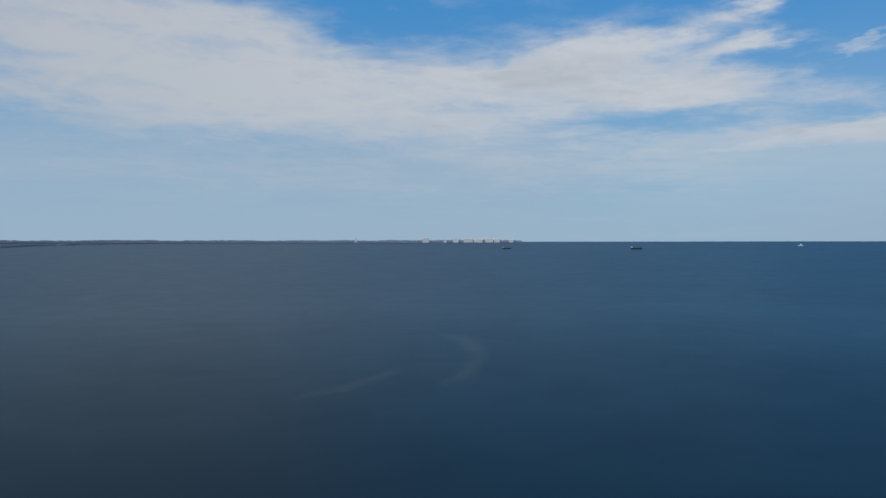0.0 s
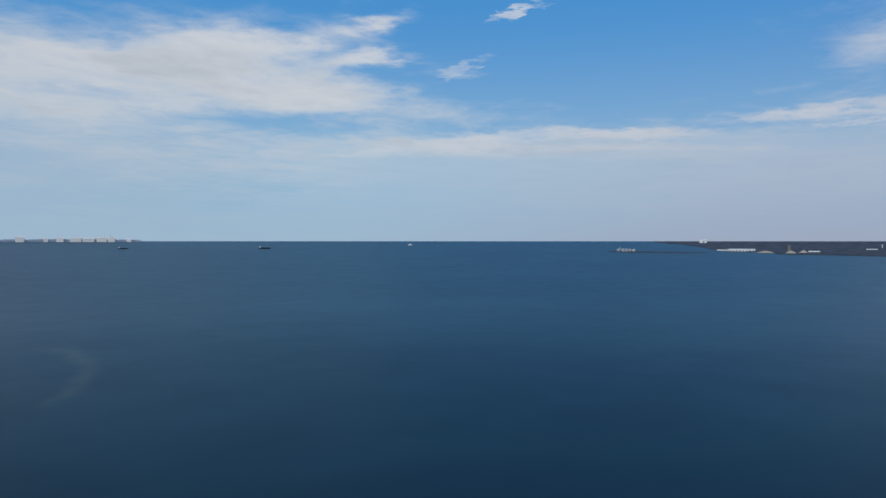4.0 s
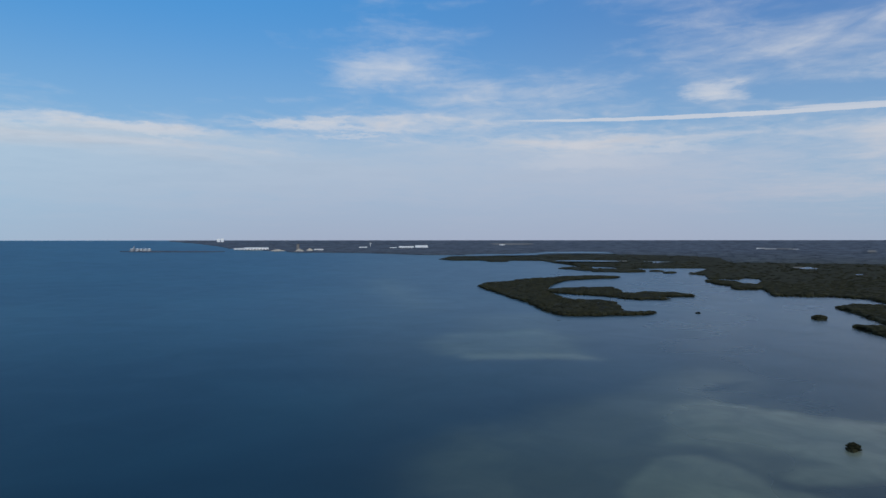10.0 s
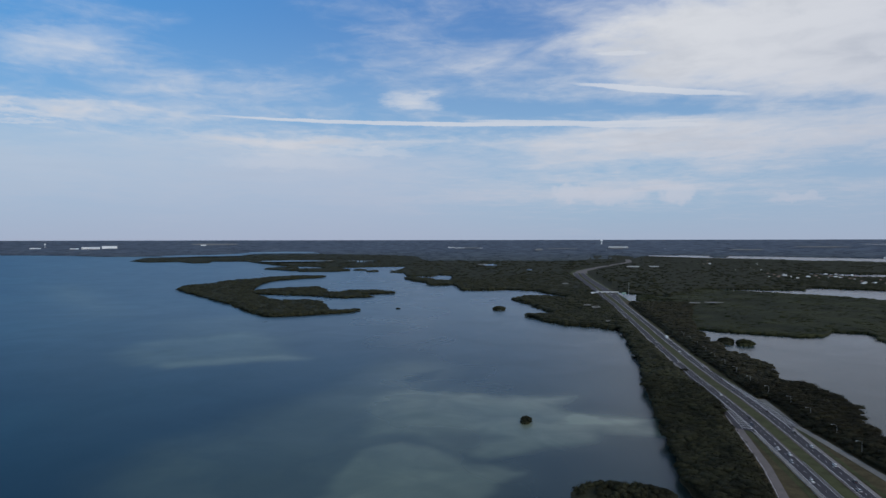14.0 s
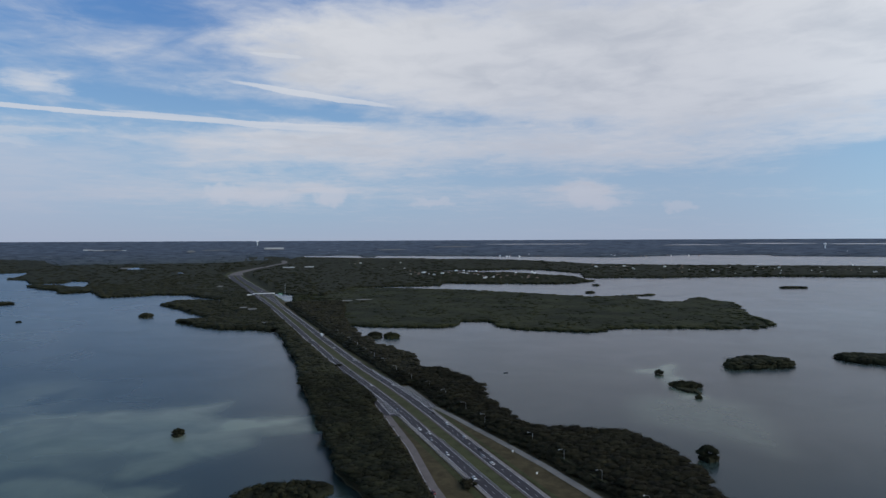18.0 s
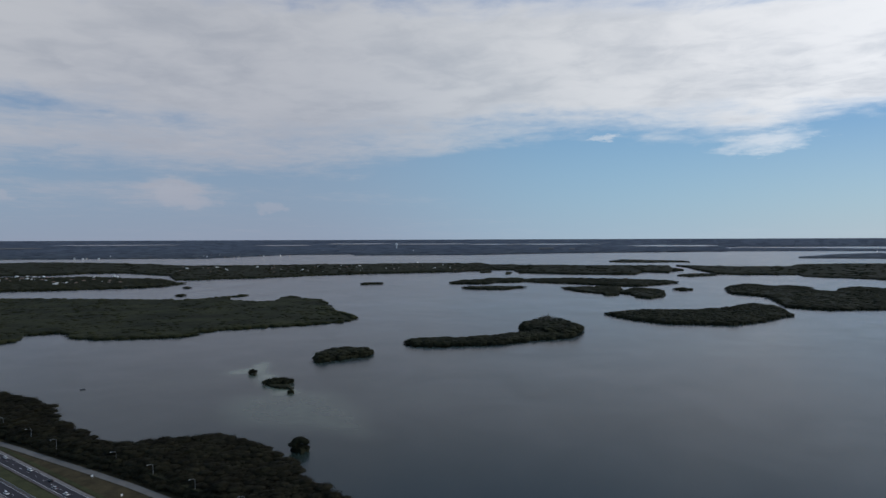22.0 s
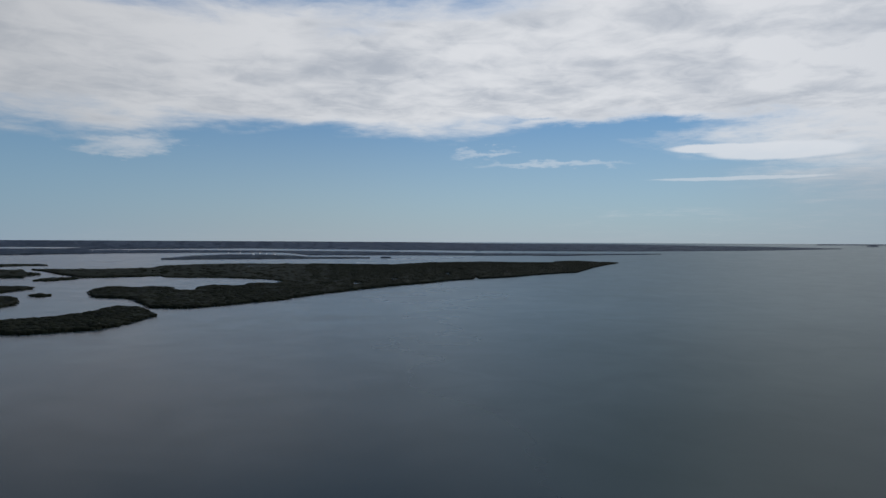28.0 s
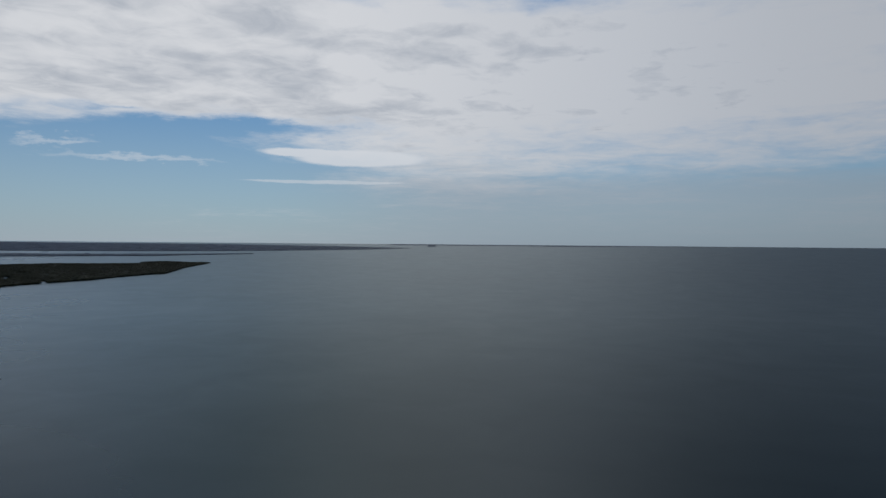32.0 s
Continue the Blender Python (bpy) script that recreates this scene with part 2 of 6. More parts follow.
# thinner sheets of it to the north-west and, greyer, to the south-west
sheet = w.math("MULTIPLY", w.step(veil_top, 10.5, 5.5), w.step(azim, 112.0, 92.0))
mixed = w.mix(w.math("MULTIPLY", sheet, 0.55), mixed, rgb10(164, 183, 203))
sheet = w.math("MULTIPLY", w.step(veil_top, 6.8, 4.2), w.step(azim, 306.0, 326.0))
mixed = w.mix(w.math("MULTIPLY", sheet, 0.6), mixed, rgb10(146, 157, 170))
# crisp white streaks, vapour trails and lens clouds
torn = w.vec("MULTIPLY", w.vec("SUBTRACT", w.noise(w.join(w.math("MULTIPLY", azim, 0.4), w.math("MULTIPLY", elev, 1.5), 5.0), 1.0, 7.0, 0.65, 0.0, True), (0.5, 0.5, 0.5)), (7.0, 2.4, 0.0))
place_t = w.vec("ADD", place, torn)
trail = w.vec("ADD", place, w.vec("MULTIPLY", torn, (0.22, 0.13, 0.0)))


def streak(total, az, el, half_az, half_el, amount, tilt=0.0, on=None, edge=1.3):
    """A cloud with a definite edge round az, el (degrees)."""
    x, y, z = w.xyz(w.vec("SUBTRACT", on or place_t, (az + 90.0, el, 0.0)))
    y = w.math("MULTIPLY_ADD", x, -tilt, y)
    v = w.vec("MULTIPLY", w.join(x, y, 0.0), (1.0 / half_az, 1.0 / half_el, 0.0))
    r = w.math("SUBTRACT", 1.0, w.vec("DOT_PRODUCT", v, v, out=1))
    return w.math("MAXIMUM", total, w.math("MULTIPLY", w.step(r, 0.0, edge), amount))


white = w.math("MULTIPLY", wisps, 0.0)
for az, el, half_az, half_el, amount, tilt in (
        (33.0, 8.2, 9.0, 0.8, 0.75, 0.09), (44.0, 8.4, 6.5, 0.5, 0.75, -0.06), (24.0, 7.0, 6.5, 0.5, 0.6, 0.03),
        (35.8, 18.0, 2.6, 0.5, 0.85, 0.34), (23.4, 14.5, 3.0, 0.6, 0.55, 0.3), (31.2, 13.8, 2.6, 0.6, 0.45, 0.4)):
    white = streak(white, az, el, half_az, half_el, amount, tilt)
for az, el, half_az, half_el, amount, tilt in (
        (18.2, 15.0, 3.0, 0.8, 0.45, 0.2), (58.0, 9.2, 9.0, 0.4, 0.6, -0.03), (60.3, 8.4, 3.4, 0.25, 0.6, 0.05),
        (63.0, 13.9, 6.0, 1.6, 0.3, 0.2), (89.0, 11.0, 2.9, 0.9, 0.55, -0.1), (79.0, 6.2, 8.5, 0.9, 0.5, 0.0), (85.0, 7.1, 6.0, 0.5, 0.55, 0.0)):
    white = streak(white, az, el, half_az, half_el, amount, tilt)
for az, el, half_az, half_el, amount, tilt in (
        (176.0, 7.1, 4.6, 0.9, 0.7, 0.1), (164.5, 8.0, 1.5, 0.4, 0.7, 0.0), (209.0, 6.3, 8.0, 0.4, 0.5, 0.0), (203.5, 7.2, 3.2, 0.35, 0.45, 0.1)):
    white = streak(white, az, el, half_az, half_el, amount, tilt)
for az, el, half_az, half_el, amount, tilt in (
        (93.0, 9.35, 22.0, 0.2, 0.8, -0.012), (103.5, 9.15, 11.0, 0.26, 0.7, -0.05), (108.6, 11.5, 7.4, 0.26, 0.75, -0.12),
        (105.8, 14.4, 2.3, 0.2, 0.5, -0.05), (222.2, 7.15, 4.8, 0.42, 0.85, -0.02), (225.8, 6.85, 6.0, 0.75, 0.85, 0.0), (223.0, 4.9, 7.0, 0.16, 0.5, 0.0)):
    white = streak(white, az, el, half_az, half_el, amount, tilt, trail, 0.5)
# small cumulus heads along the horizon
for az, el, half_az, half_el, amount, tilt in (
        (101.4, 3.8, 1.8, 0.8, 0.8, 0.0), (105.2, 3.4, 2.8, 0.7, 0.75, 0.0), (109.9, 3.5, 1.7, 0.95, 0.8, 0.0),
        (130.3, 3.5, 1.8, 0.95, 0.8, 0.0), (131.4, 2.9, 2.8, 0.5, 0.7, 0.0), (118.2, 3.1, 2.2, 0.45, 0.6, 0.0), (137.6, 2.5, 1.5, 0.5, 0.55, 0.0)):
    white = streak(white, az, el, half_az, half_el, amount, tilt, place_c, 0.9)
mixed = w.mix(white, mixed, rgb10(212, 216, 222))
# the band of hazy air along the horizon
haze = w.math("POWER", 0.36788, w.math("MULTIPLY", elev, w.math("MULTIPLY_ADD", w.math("MULTIPLY", w.step(azim, 195.0, 218.0), w.step(azim, 258.0, 228.0)), -0.05, w.math("MULTIPLY_ADD", south, 0.18, 0.125))))
haze_tone = w.mix(w.math("MULTIPLY", w.step(azim, 105.0, 150.0), w.step(azim, 262.0, 225.0)), rgb10(158, 183, 205), rgb10(157, 166, 188))
haze_tone = w.mix(w.step(azim, 235.0, 280.0), haze_tone, rgb10(156, 168, 178))
haze_tone = w.mix(w.step(azim, 300.0, 345.0), haze_tone, rgb10(134, 149, 161))
mixed = w.mix(w.math("MULTIPLY", haze, 0.88), mixed, haze_tone)
# the sky glows more towards the veiled sun
glow = w.math("MULTIPLY_ADD", w.step(azim, 225.0, 298.0), 0.72, 0.90)
glow = w.math("MULTIPLY_ADD", w.step(azim, 335.0, 360.0), -0.2, glow)
glow = w.math("MULTIPLY_ADD", w.step(azim, 55.0, 0.0), 0.55, glow)
mixed = w.vec("MULTIPLY", mixed, w.join(glow, glow, glow))
ground_mix = w.mix(w.step(dz, -0.02, 0.0), rgb10(60, 75, 88), mixed)
back = w.node("ShaderNodeBackground")
w.put(back.inputs[0], ground_mix)
back.inputs[1].default_value = 0.1
w.put(w.node("ShaderNodeOutputWorld").inputs[0], back.outputs[0])

sun = new("sun", bpy.data.lights.new("sun", "SUN"))
sun.data.energy, sun.data.angle, sun.data.color = 1.0, radians(30), (1.0, 0.96, 0.9)
sun.matrix_world = look(polar(SUN_AZ, 1000.0 * math.cos(radians(SUN_EL)), 1000.0 * math.sin(radians(SUN_EL))), (0, 0, 0))


# ---- materials ----
def material(name):
    m = bpy.data.materials.new(name)
    m.use_nodes = True
    n = Nodes(m.node_tree)
    return m, n, m.node_tree.nodes["Principled BSDF"]


def plain(name, colour, rough=0.6, metal=0.0, vary=0.25, scale=0.6, spec=0.4):
    """A painted or mineral surface with stains and grain."""
    m, n, b = material(name)
    pos = n.node("ShaderNodeNewGeometry").outputs["Position"]
    rnd = n.node("ShaderNodeObjectInfo").outputs["Random"]
    a = n.noise(pos, scale, 5.0, 0.6)
    g = n.noise(pos, scale * 9, 3.0, 0.6)
    f = n.math("ADD", n.math("MULTIPLY", a, 0.6), n.math("MULTIPLY", g, 0.3))
    f = n.math("MULTIPLY_ADD", rnd, 0.1, f)
    dark = tuple(c * (1 - vary) for c in colour[:3]) + (1.0,)
    light = tuple(min(1.0, c * (1 + vary)) for c in colour[:3]) + (1.0,)
    n.put(b.inputs["Base Color"], n.mix(n.step(f, 0.25, 0.75), dark, light))
    b.inputs["Roughness"].default_value, b.inputs["Metallic"].default_value = rough, metal
    b.inputs["Specular IOR Level"].default_value = spec
    return m


def foliage(name, dark, light, scale=0.05, hazed=False):
    """Leaves: hue drifts over the wood and from crown to crown."""
    m, n, b = material(name)
    geo = n.node("ShaderNodeNewGeometry")
    pos = geo.outputs["Position"]
    f = n.math("MULTIPLY_ADD", geo.outputs["Random Per Island"], 0.2, n.math("MULTIPLY", n.noise(pos, scale, 6.0, 0.6), 1.05))
    tone = n.mix(n.step(f, 0.35, 0.9), dark, light)
    if hazed:
        # distance haze put into the colour: mangrove tone fades to blue-grey far off
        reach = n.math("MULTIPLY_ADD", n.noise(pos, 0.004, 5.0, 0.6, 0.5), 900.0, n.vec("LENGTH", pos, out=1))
        near_tone = n.mix(n.step(f, 0.35, 0.9), (0.025, 0.030, 0.025, 1), (0.070, 0.078, 0.060, 1))
        tone = n.mix(n.step(reach, 2700.0, 4500.0), near_tone, tone)
    n.put(b.inputs["Base Color"], tone)
    b.inputs["Roughness"].default_value, b.inputs["Specular IOR Level"].default_value = 0.8, 0.05
    bump = n.node("ShaderNodeBump")
    bump.inputs["Strength"].default_value, bump.inputs["Distance"].default_value = 0.5, 1.0
    n.put(bump.inputs["Height"], n.noise(pos, 0.9, 5.0, 0.7))
    n.put(b.inputs["Normal"], bump.outputs[0])
    return m


MANGROVE = foliage("mangrove_leaves", (0.014, 0.0145, 0.009, 1), (0.037, 0.037, 0.020, 1))
SCRUB = foliage("roadside_scrub", (0.014, 0.0125, 0.008, 1), (0.034, 0.031, 0.017, 1), 0.06)
MARSH = foliage("marsh_growth", (0.016, 0.0185, 0.009, 1), (0.046, 0.047, 0.022, 1), 0.012)
# the haze over the horizon shore is mixed into this base colour
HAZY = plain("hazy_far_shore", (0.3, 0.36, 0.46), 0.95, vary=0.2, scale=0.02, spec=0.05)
WOODS = foliage("hazed_woods", (0.036, 0.047, 0.068, 1), (0.108, 0.128, 0.16, 1), 0.018, True)
GRASS = plain("dry_verge_grass", (0.072, 0.057, 0.03), 0.95, vary=0.45, scale=0.12, spec=0.1)
LAWN = plain("mown_median_grass", (0.058, 0.06, 0.028), 0.95, vary=0.4, scale=0.12, spec=0.1)
BARE = plain("bare_earth", (0.17, 0.16, 0.145), 0.95, vary=0.3, scale=0.05)
SAND = plain("shell_sand", (0.42, 0.38, 0.32), 0.9, vary=0.25, scale=0.3)
ASPHALT = plain("dark_asphalt", (0.036, 0.032, 0.037), 0.85, vary=0.3, scale=0.15, spec=0.3)
OLD_ASPHALT = plain("weathered_asphalt", (0.125, 0.106, 0.1), 0.9, vary=0.25, scale=0.15, spec=0.3)
CONCRETE = plain("pale_concrete", (0.2, 0.18, 0.168), 0.85, vary=0.25, scale=0.2)
LINE = plain("road_paint", (0.55, 0.54, 0.53), 0.6, vary=0.2, scale=0.8)
WHITE = plain("white_paint", (0.78, 0.77, 0.75), 0.55, vary=0.08, scale=0.2)
STEEL = plain("galvanised_steel", (0.42, 0.43, 0.44), 0.45, 0.7, vary=0.12, scale=1.0)
GREEN_SIGN = plain("green_sign", (0.02, 0.16, 0.09), 0.5, vary=0.1)
DARK = plain("dark_glass", (0.015, 0.017, 0.02), 0.15, vary=0.1, spec=0.6)
RUBBER = plain("tyre_rubber", (0.018, 0.018, 0.018), 0.9, vary=0.2)
LAMP_RED = plain("tail_lamp_red", (0.25, 0.01, 0.01), 0.3, vary=0.1)
LAMP_CLEAR = plain("headlamp_clear", (0.6, 0.6, 0.6), 0.2, vary=0.1)
WOOD = plain("grey_weathered_wood", (0.17, 0.15, 0.13), 0.9, vary=0.3, scale=2.0)
ROOF_GREY = plain("pale_roof", (0.5, 0.49, 0.47), 0.8, vary=0.2, scale=0.4)
ROOF_RED = plain("brown_roof", (0.2, 0.13, 0.1), 0.85, vary=0.2, scale=0.4)
HULL = plain("dark_hull", (0.03, 0.035, 0.05), 0.5, vary=0.2)


def make_water():
    m, n, b = material("bay_water")
    pos = n.node("ShaderNodeNewGeometry").outputs["Position"]
    drift = n.noise(pos, 0.0022, 5.0, 0.55, 0.6)
    swirl = n.vec("MULTIPLY", n.vec("SUBTRACT", n.noise(pos, 0.006, 5.0, 0.6, 0.8, True), (0.5, 0.5, 0.5)), (75.0, 75.0, 0.0))
    pos_s = n.vec("ADD", pos, swirl)
    bed_near = n.node("ShaderNodeAttribute", attribute_name="shallows").outputs["Fac"]
    total = n.math("MULTIPLY", bed_near, n.math("MULTIPLY_ADD", n.noise(pos_s, 0.02, 4.0, 0.55, 0.8), 1.1, 1.1))
    # the open bay is blue and ruffled, the sheltered sound grey-green and smooth
    flat_pos = n.vec("NORMALIZE", n.vec("MULTIPLY", n.vec("ADD", pos, n.vec("MULTIPLY", n.noise(pos, 0.0015, 1.0, 0.4, 0.0, True), (160.0, 160.0, 0.0))), (1.0, 1.0, 0.0)))
    lee = n.step(n.vec("DOT_PRODUCT", flat_pos, (0.643, -0.766, 0.0), out=1), -0.2, 1.0)
    murk = n.step(n.vec("DOT_PRODUCT", flat_pos, (0.05, -1.0, 0.0), out=1), -0.15, 0.85)
    west = n.step(n.vec("DOT_PRODUCT", flat_pos, (-0.9, 0.45, 0.0), out=1), 0.1, 0.95)
    total = n.math("MULTIPLY_ADD", n.math("MULTIPLY", n.step(n.noise(pos_s, 0.0045, 5.0, 0.6, 0.8), 0.5, 0.75), lee), 0.1, total)
    deep = n.mix(n.step(drift, 0.35, 0.7), (0.0068, 0.0265, 0.047, 1), (0.012, 0.045, 0.070, 1))
    deep = n.mix(n.math("MAXIMUM", murk, lee), deep, (0.019, 0.032, 0.027, 1))
    deep = n.mix(west, deep, (0.012, 0.021, 0.024, 1))
    shallow = n.mix(n.step(drift, 0.3, 0.7), (0.125, 0.165, 0.12, 1), (0.22, 0.24, 0.175, 1))
    patchy = n.math("MULTIPLY_ADD", n.step(n.noise(pos, 0.017, 4.0, 0.6, 1.2), 0.3, 0.7), 0.4, 0.8)
    bed = n.mix(n.math("MULTIPLY", total, patchy, clamp=True), deep, shallow)
    waves = n.math("ADD", n.noise(pos, 0.22, 4.0, 0.6, 0.4), n.math("MULTIPLY", n.noise(pos, 0.9, 3.0, 0.6), 0.4))
    bump = n.node("ShaderNodeBump")
    bump.inputs["Distance"].default_value = 0.35
    calm = n.math("POWER", n.math("DIVIDE", 190.0, n.math("ADD", n.vec("LENGTH", pos, out=1), 1.0)), 2.5)
    n.put(bump.inputs["Strength"], n.math("MINIMUM", n.math("MAXIMUM", n.math("SUBTRACT", calm, 0.12), 0.0), 0.4))
    n.put(bump.inputs["Height"], waves)
    # light from under the surface, and the sky in its facets
    under, gloss = n.node("ShaderNodeBsdfDiffuse"), n.node("ShaderNodeBsdfGlossy")
    n.put(under.inputs["Color"], bed)
    lanes = n.noise(pos, 0.004, 3.0, 0.55, 0.8)
    n.put(gloss.inputs["Roughness"], n.math("MULTIPLY_ADD", lee, -0.1, n.math("MULTIPLY_ADD", lanes, 0.08, 0.3)))
    fres = n.node("ShaderNodeFresnel")
    fres.inputs["IOR"].default_value = 1.333
    for s in (under, gloss, fres):
        n.put(s.inputs["Normal"], bump.outputs[0])
    both = n.node("ShaderNodeMixShader")
    # reflection is weakened and tinted by bearing from the eye, fitted to its view
    sheen_cut = n.step(n.vec("DOT_PRODUCT", flat_pos, (-0.94, -0.342, 0.0), out=1), 0.6, 1.0)
    sheen_lift = n.step(n.vec("DOT_PRODUCT", flat_pos, (-0.42, -0.906, 0.0), out=1), 0.5, 0.97)
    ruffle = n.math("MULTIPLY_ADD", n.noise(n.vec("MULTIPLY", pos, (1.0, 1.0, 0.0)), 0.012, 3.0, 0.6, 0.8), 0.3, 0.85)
    n.put(both.inputs[0], n.math("MULTIPLY", fres.outputs[0], n.math("MULTIPLY", ruffle, n.math("MULTIPLY", n.math("MULTIPLY_ADD", sheen_lift, 0.02, n.math("MULTIPLY_ADD", lee, 0.33, 0.42)), n.math("MULTIPLY_ADD", sheen_cut, -0.5, 1.0)))))
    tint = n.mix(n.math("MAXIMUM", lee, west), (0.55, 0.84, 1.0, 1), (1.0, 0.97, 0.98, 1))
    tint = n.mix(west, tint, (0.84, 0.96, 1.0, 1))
    n.put(gloss.inputs["Color"], n.mix(sheen_cut, tint, (0.84, 0.94, 1.0, 1)))
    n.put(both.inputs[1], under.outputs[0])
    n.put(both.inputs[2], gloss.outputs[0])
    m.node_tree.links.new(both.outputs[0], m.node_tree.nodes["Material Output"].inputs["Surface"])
    return m


WATER = make_water()


# ---- mesh helpers ----
def mesh_of(name, verts, faces, mat, smooth=False):
    me = bpy.data.meshes.new(name)
    me.from_pydata(np.asarray(verts).tolist(), [], faces if isinstance(faces, list) else faces.tolist())
    me.materials.append(mat)
    if smooth:
        me.shade_smooth()
    me.update()
    return me


def thing(name, label, category, group="", kind=""):
    return tagged(new(name), label, category, group, kind)


def part(name, bm, mat, parent, label=""):
    me = bpy.data.meshes.new(name)
    bm.to_mesh(me)
    bm.free()
    me.materials.append(mat)
    ob = new(name, me)
    ob.parent = parent
    return tagged(ob, label)


def part_me(name, me, parent, label="", kind=""):
    ob = new(name, me)
    ob.parent = parent
    return tagged(ob, label, kind=kind)


def box(x0, x1, y0, y1, z0, z1, bevel=0.0, top=1.0, bm=None):
    """A block; top narrows its upper face."""
    bm = bm or bmesh.new()
    c = ((x0 + x1) / 2, (y0 + y1) / 2)
    vs = []
    for z, k in ((z0, 1.0), (z1, top)):
        for x, y in ((x0, y0), (x1, y0), (x1, y1), (x0, y1)):
            vs.append(bm.verts.new((c[0] + (x - c[0]) * k, c[1] + (y - c[1]) * k, z)))
    for f in ((3, 2, 1, 0), (4, 5, 6, 7), (0, 1, 5, 4), (1, 2, 6, 5), (2, 3, 7, 6), (3, 0, 4, 7)):
        bm.faces.new([vs[i] for i in f])
    if bevel:
        bmesh.ops.bevel(bm, geom=bm.edges[:], offset=bevel, segments=1, affect="EDGES")
    return bm


def rod(a, b, r0, r1, sides=8, bm=None):
    bm = bm or bmesh.new()
    a, b = Vector(a), Vector(b)
    bmesh.ops.create_cone(bm, cap_ends=True, segments=sides, radius1=r0, radius2=r1, depth=(b - a).length,
                          matrix=Matrix.Translation((a + b) / 2) @ (b - a).to_track_quat("Z", "Y").to_matrix().to_4x4())
    return bm


def at_plan(x, y, z=0.0, turn=0.0):
    """Pose on the plan, drawn in with its distance (far things keep the angle they fill)."""
    q = warp((x, y, z))[0]
    d = math.hypot(x, y)
    k = (H - q[2]) / (H - z) if abs(H - z) > 1 and d > RIM else 1.0
    return Matrix.Translation(q) @ pose(0, 0, 0, 0, 0, turn) @ Matrix.Scale(k, 4)


rng = np.random.default_rng(5)


def grain(x, y, scale, seed=0):
    """Smooth value noise in -1..1 for arrays."""
    x, y = np.asarray(x) / scale + seed * 17.3, np.asarray(y) / scale + seed * 9.1
    xi, yi = np.floor(x), np.floor(y)
    fx, fy = x - xi, y - yi
    fx, fy = fx * fx * (3 - 2 * fx), fy * fy * (3 - 2 * fy)

    def h(i, j):
        v = np.sin(i * 127.1 + j * 311.7 + seed * 74.7) * 43758.5453
        return (v - np.floor(v)) * 2 - 1

    return (h(xi, yi) * (1 - fx) + h(xi + 1, yi) * fx) * (1 - fy) + (h(xi, yi + 1) * (1 - fx) + h(xi + 1, yi + 1) * fx) * fy


# ---- water: one sheet to the horizon ----
def inside(px, py, ring):
    """Signed distance from points to an outline, positive within."""
    d, odd = np.full(px.shape, 1e9), np.zeros(px.shape, bool)
    for (x0, y0), (x1, y1) in zip(ring, ring[1:] + ring[:1]):
        ux, uy = x1 - x0, y1 - y0
        t = np.clip(((px - x0) * ux + (py - y0) * uy) / (ux * ux + uy * uy), 0, 1)
        d = np.minimum(d, np.hypot(px - x0 - t * ux, py - y0 - t * uy))
        if y0 != y1:
            odd ^= ((y0 > py) != (y1 > py)) & (px < (x1 - x0) * (py - y0) / (y1 - y0) + x0)
    return np.where(odd, d, -d)


# sand flats under the water and, last, two foam streaks: outline in plan metres, paleness, width of the edge
FLATS = [
    ([(383, 185), (467, 185), (521, 148), (590, 121), (656, 81), (771, 58), (806, 29), (797, -17), (752, -28), (666, 2), (623, -59), (620, -134), (595, -112), (554, -120), (540, -177), (489, -170), (505, -130), (481, -118), (459, -69), (439, -23), (425, -55), (387, -30), (322, -15), (327, 145)], 0.15, 34),
    ([(654, 34), (653, 7), (623, -59), (620, -134), (595, -112), (554, -120), (540, -177), (489, -170), (505, -130), (481, -118), (459, -69), (446, -35), (461, -13), (509, 6), (503, 42), (588, 54)], 0.22, 10),
    ([(463, 50), (488, 21), (458, -6), (438, -20), (433, -41), (422, -57), (405, -41), (386, -30), (348, -16), (351, 61)], 0.2, 6),
    ([(501, -3), (510, -15), (503, -39), (492, -58), (470, -37), (453, -24), (463, -12)], -0.2, 12),
    ([(553, -119), (545, -140), (542, -178), (529, -153), (529, -101)], 0.4, 7),
    ([(696, 18), (734, 8), (759, -19), (712, -6), (687, 9)], -0.14, 9),
    ([(866, 380), (971, 391), (1002, 340), (1073, 279), (997, 203), (885, 177), (833, 143), (805, 216), (775, 282), (794, 326)], 0.2, 28),
    ([(783, 291), (804, 292), (840, 225), (859, 175), (833, 140), (809, 217), (775, 276)], 0.22, 14),
    ([(1211, 449), (1316, 342), (997, 203), (968, 329)], 0.12, 60),
    ([(2142, 1165), (2275, 1131), (1304, 551), (1287, 600)], 0.14, 70),
    ([(548, -531), (561, -578), (567, -615), (528, -569), (490, -543), (427, -496), (435, -478), (463, -497), (509, -533)], 0.5, 9),
    ([(450, -434), (455, -461), (427, -496), (403, -512), (348, -480), (292, -416), (343, -409), (390, -395)], 0.22, 20),
    ([(-10, 1056), (40, 1024), (57, 925), (44, 809), (28, 721), (6, 692), (26, 773), (37, 874), (24, 984)], 0.13, 14),
    ([(-137, 619), (-101, 679), (-49, 766), (-44, 746), (-92, 656)], 0.09, 10),
]


